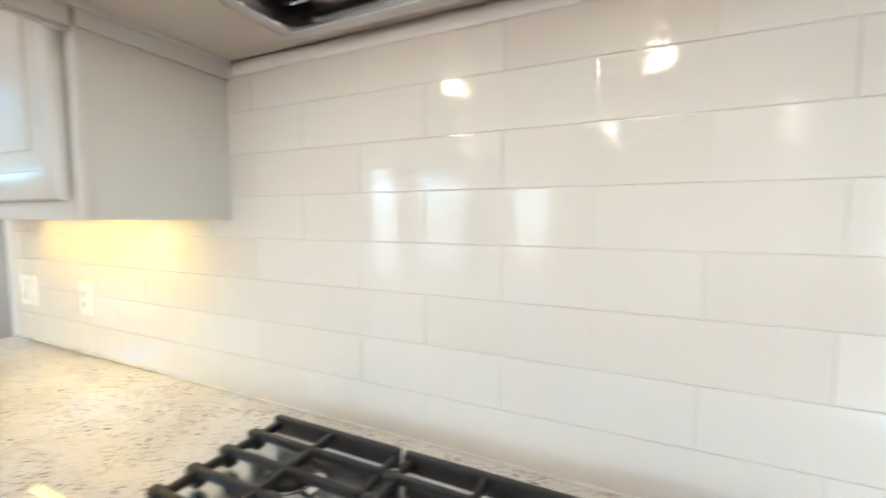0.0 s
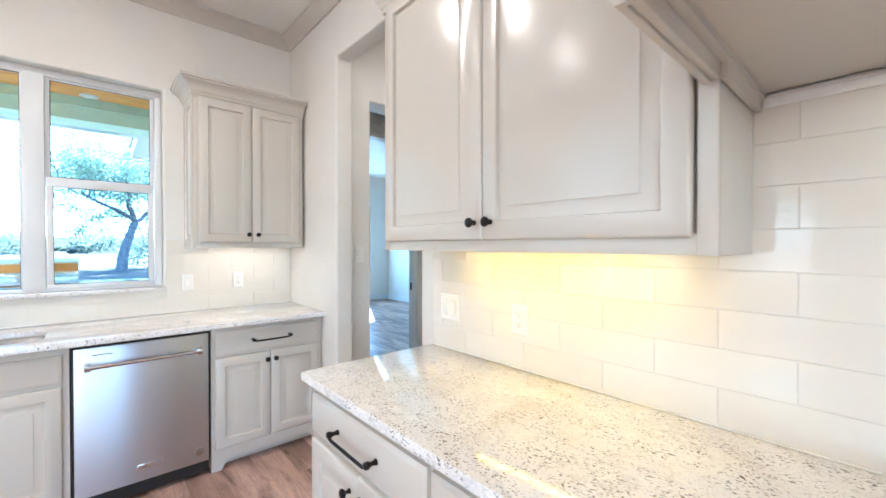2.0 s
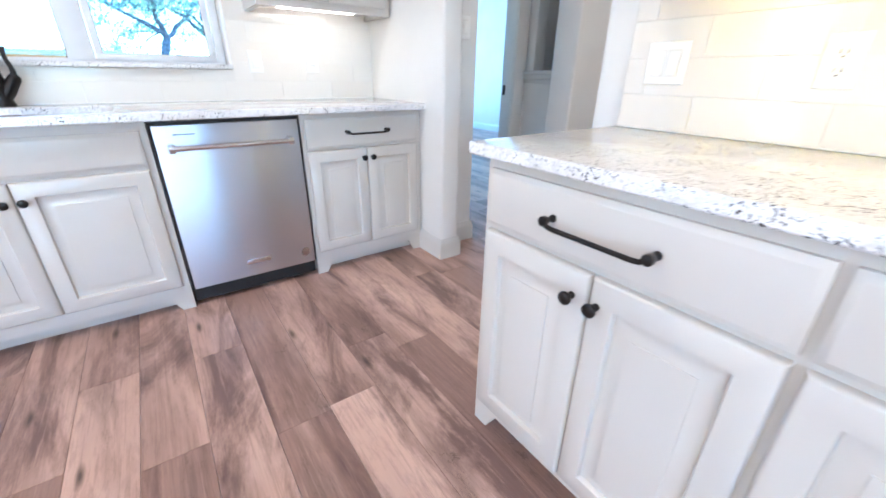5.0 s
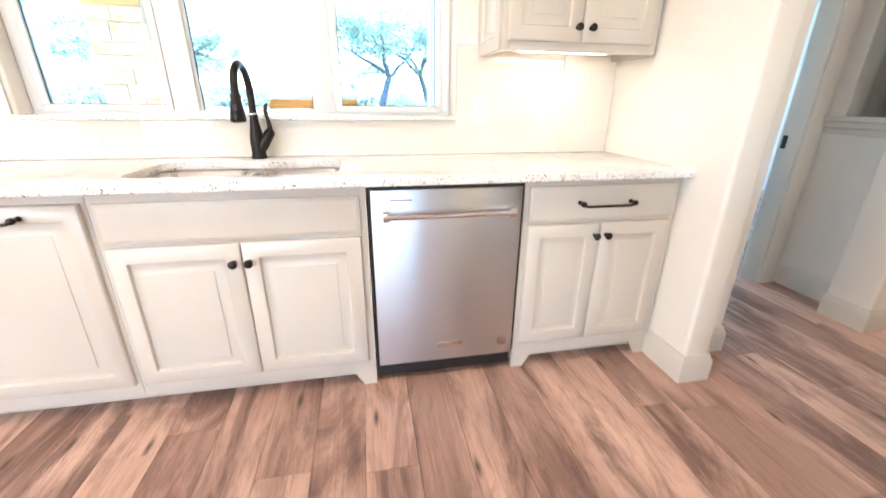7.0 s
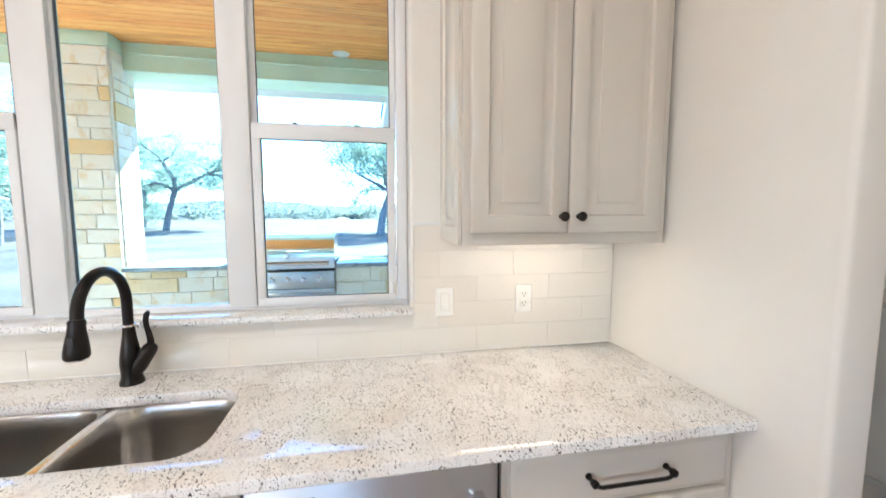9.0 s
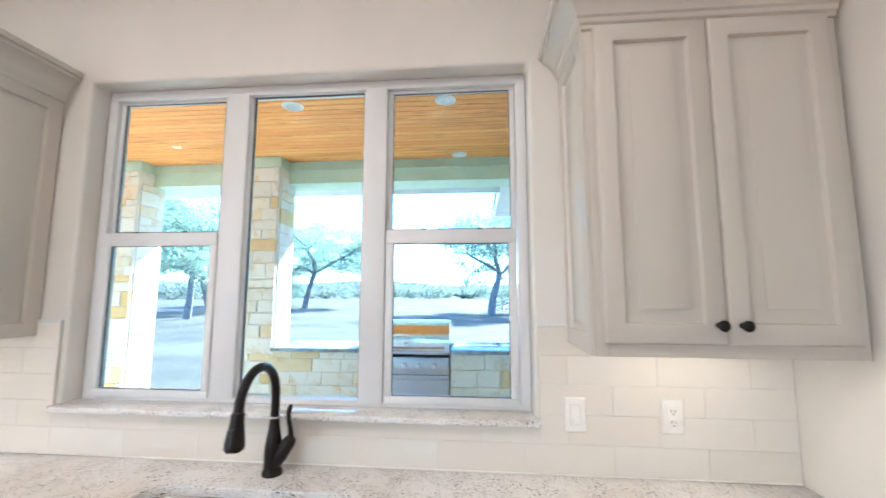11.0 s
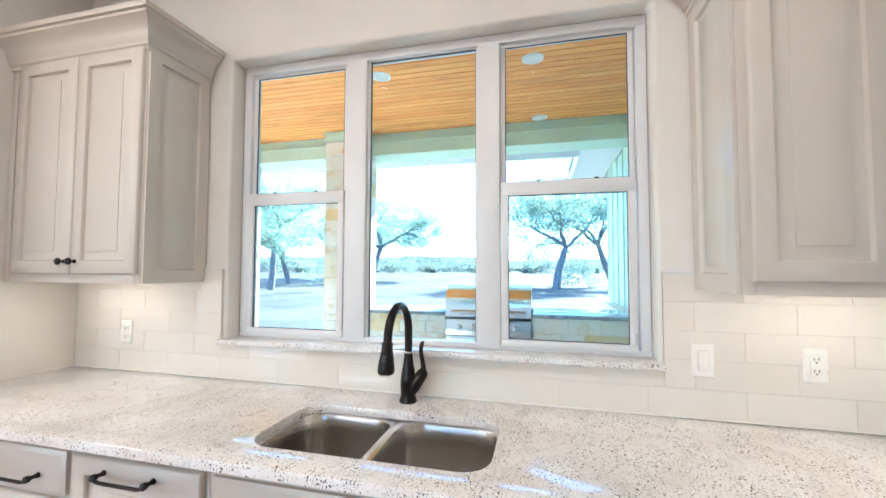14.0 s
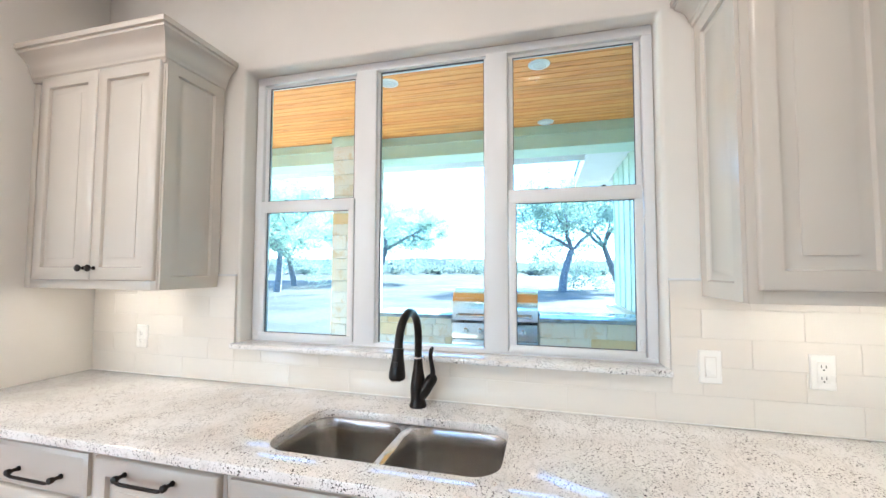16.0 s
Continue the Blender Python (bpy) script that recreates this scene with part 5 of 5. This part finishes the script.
verts, faces, rnd = [], [], random.Random(3)
for _ in range(620):
    a = radians(rnd.uniform(125, 255))
    d = rnd.uniform(105, 175)
    s = rnd.uniform(1.8, 6.2) * (0.85 + 0.9 * noise.noise((a * 14, 0.5, 2)))
    c = Vector((d * math.cos(a), d * math.sin(a), -0.3 + s * 0.62))
    leaf_cloud(verts, faces, rnd, c, Vector((s * 1.0, s * 1.0, s * 0.68)), 110, 0.42)
tagged(mesh_from("far_brush", verts, faces, M_BRUSH), "belt of scrub and low trees across the pasture", "shrubs", kind="stuff")
bm = bmesh.new()
low, top = [], []
for k in range(80):
    a = radians(110 + 160 * k / 79)
    h = 15 + 9 * noise.noise((k * 0.13, 0, 3)) + 3 * noise.noise((k * 0.7, 1, 3))
    low.append(bm.verts.new((600 * math.cos(a), 600 * math.sin(a), -2)))
    top.append(bm.verts.new((640 * math.cos(a), 640 * math.sin(a), h)))
for k in range(79):
    bm.faces.new((low[k], low[k + 1], top[k + 1], top[k]))
structure("backdrop_ridge", bm, M_HILL, "wooded ridge on the horizon with blue haze put into its colour", "hills")


# ---- backsplash tiles ----
TILE_MESHES = {}
TW, TH, TG = 0.308, 0.1015, 0.0012


def tile_mesh(w, h):
    key = (round(w, 3), round(h, 3))
    if key not in TILE_MESHES:
        bm = ring_panel(bmesh.new(), 0, key[0], 0, key[1], [(0, 0), (0, -0.0074), (0.0005, -0.0080), (0.0018, -0.0082)])
        bmesh.ops.recalc_face_normals(bm, faces=bm.faces)
        me = bpy.data.meshes.new("tile")
        bm.to_mesh(me)
        bm.free()
        me.materials.append(M_TILE)
        TILE_MESHES[key] = me
    return TILE_MESHES[key]


def tile_field(parent, regions, joint, rows):
    """Half-bond tiles over regions (u0, u1, z0, z1) of a wall; odd rows shift by half a tile."""
    for r in range(rows):
        z0 = 0.9165 + r * TH
        for u0, u1, ra, rb in regions:
            za, zb = max(z0, ra), min(z0 + TH - TG, rb)
            if zb - za < 0.012:
                continue
            shift = joint + (TW / 2 if r % 2 else 0)
            k = math.floor((u0 - shift) / TW)
            while shift + k * TW < u1:
                a, b = max(shift + k * TW + TG / 2, u0), min(shift + (k + 1) * TW - TG / 2, u1)
                if b - a > 0.008:
                    shared("tile", tile_mesh(b - a, zb - za), parent, a, 0, za)
                k += 1


bs = thing("backsplash", pose(0.0, 0, 0, 0, 0, 90), "glossy cream subway tile backsplash on the window wall", "backsplash", kind="structure")
R1 = [(SY + 0.002, NY - 0.002, 0.9, 1.0178), (SY + 0.002, WIN[0] - 0.012, 1.018, 1.424), (WIN[0] - 0.012, WIN[1] + 0.011, 1.018, 1.077), (WIN[1] + 0.011, NY - 0.002, 1.018, 1.424)]
part("grout", boxes(*[(a, b, -0.0122, -0.0002, max(c_, 0.9152), d) for a, b, c_, d in R1]), M_GROUT, bs, "pale grout bed")
part("edge_trim", boxes((SY + 0.002, WIN[0] - 0.013, -0.0145, -0.0002, 1.4245, 1.432), (WIN[1] + 0.011, NY - 0.002, -0.0145, -0.0002, 1.4245, 1.432), bev=0.001), M_WHITE, bs, "thin white edge strip")
part("caulk", boxes((SY + 0.004, NY - 0.004, -0.0195, -0.0147, 0.9152, 0.9195), bev=0.001), M_PLATE, bs, "white caulk bead along the worktop")
# tiles stand on the grout bed
tile_field(bs, R1, -0.589, 5)
for o in bs.children:
    if o.name.startswith("tile"):
        o.location.y = -0.0062
bn = thing("backsplash", pose(0, NY, 0), "glossy cream subway tile backsplash behind the cooktop", "backsplash", kind="structure")
R2 = [(1.878, 4.93, 0.9, 1.742)]
part("grout", boxes((1.878, 4.93, -0.0122, -0.0002, 0.9152, 1.742)), M_GROUT, bn, "pale grout bed")
part("edge_trim", boxes((3.112, 4.53, -0.0185, -0.0146, 1.712, 1.7335), bev=0.0015), M_PLATE, bn, "glossy white edge strip")
part("caulk", boxes((1.88, 4.925, -0.0195, -0.0147, 0.9152, 0.9195), bev=0.001), M_PLATE, bn, "white caulk bead along the worktop")
tile_field(bn, R2, 2.715, 9)
for o in bn.children:
    if o.name.startswith("tile"):
        o.location.y = -0.0062

# ---- floor planks ----
PL, PWD = 1.22, 0.180


def plank_mesh(length, width=PWD):
    w, l, c = width - 0.0006, length - 0.0003, 0.0007
    return [[(0, 0, 0), (l, 0, 0), (l, w, 0), (0, w, 0)], [(0, 0, 0.006), (l, 0, 0.006), (l, w, 0.006), (0, w, 0.006)], [(c, c, 0.008), (l - c, c, 0.008), (l - c, w - c, 0.008), (c, w - c, 0.008)]]


PLANKS = {}


def plank_data(length):
    key = round(length, 2)
    if key not in PLANKS:
        bm = loft(bmesh.new(), plank_mesh(key))
        bmesh.ops.recalc_face_normals(bm, faces=bm.faces)
        me = bpy.data.meshes.new("plank")
        bm.to_mesh(me)
        bm.free()
        me.materials.append(M_FLOOR)
        PLANKS[key] = me
    return PLANKS[key]


floor = thing("floor", pose(0, 0, 0), "brown wood-look vinyl plank floor", "floor", kind="structure")
part("subfloor", boxes((0.0, 8.5, -10.0, NY, -0.06, -0.0085), (-5.25, 3.2, NY, 4.45, -0.06, -0.0085)), M_DARK, floor, "dark underlay in the joints")
far_bm = bmesh.new()
rnd = random.Random(8)
y = -10.0
while y < 4.4:
    x_lo, x_hi = (0.0, 8.5) if y < 0.0 else (-5.25, 3.2)
    x = x_lo - round(rnd.uniform(0.05, PL - 0.05), 2)
    while x < x_hi:
        a, b = max(x, x_lo), min(x + PL, x_hi)
        if b - a > 0.02:
            if -3.8 < y < 2.0 and 0 <= a < 3.7:
                ob = shared("plank", plank_data(b - a), floor, a, y, -0.008)
            else:
                vs = [[(p[0] + a, p[1] + y, p[2] - 0.008) for p in ring] for ring in plank_mesh(b - a)]
                vv = [[far_bm.verts.new(p) for p in ring] for ring in vs]
                for r0, r1 in zip(vv, vv[1:]):
                    for q in range(4):
                        far_bm.faces.new((r0[q], r0[(q + 1) % 4], r1[(q + 1) % 4], r1[q]))
                far_bm.faces.new(vv[-1])
        x += PL
    y += PWD
fp = part("far_planks", far_bm, M_FLOOR_FAR, floor)
fp["kind"] = "stuff"
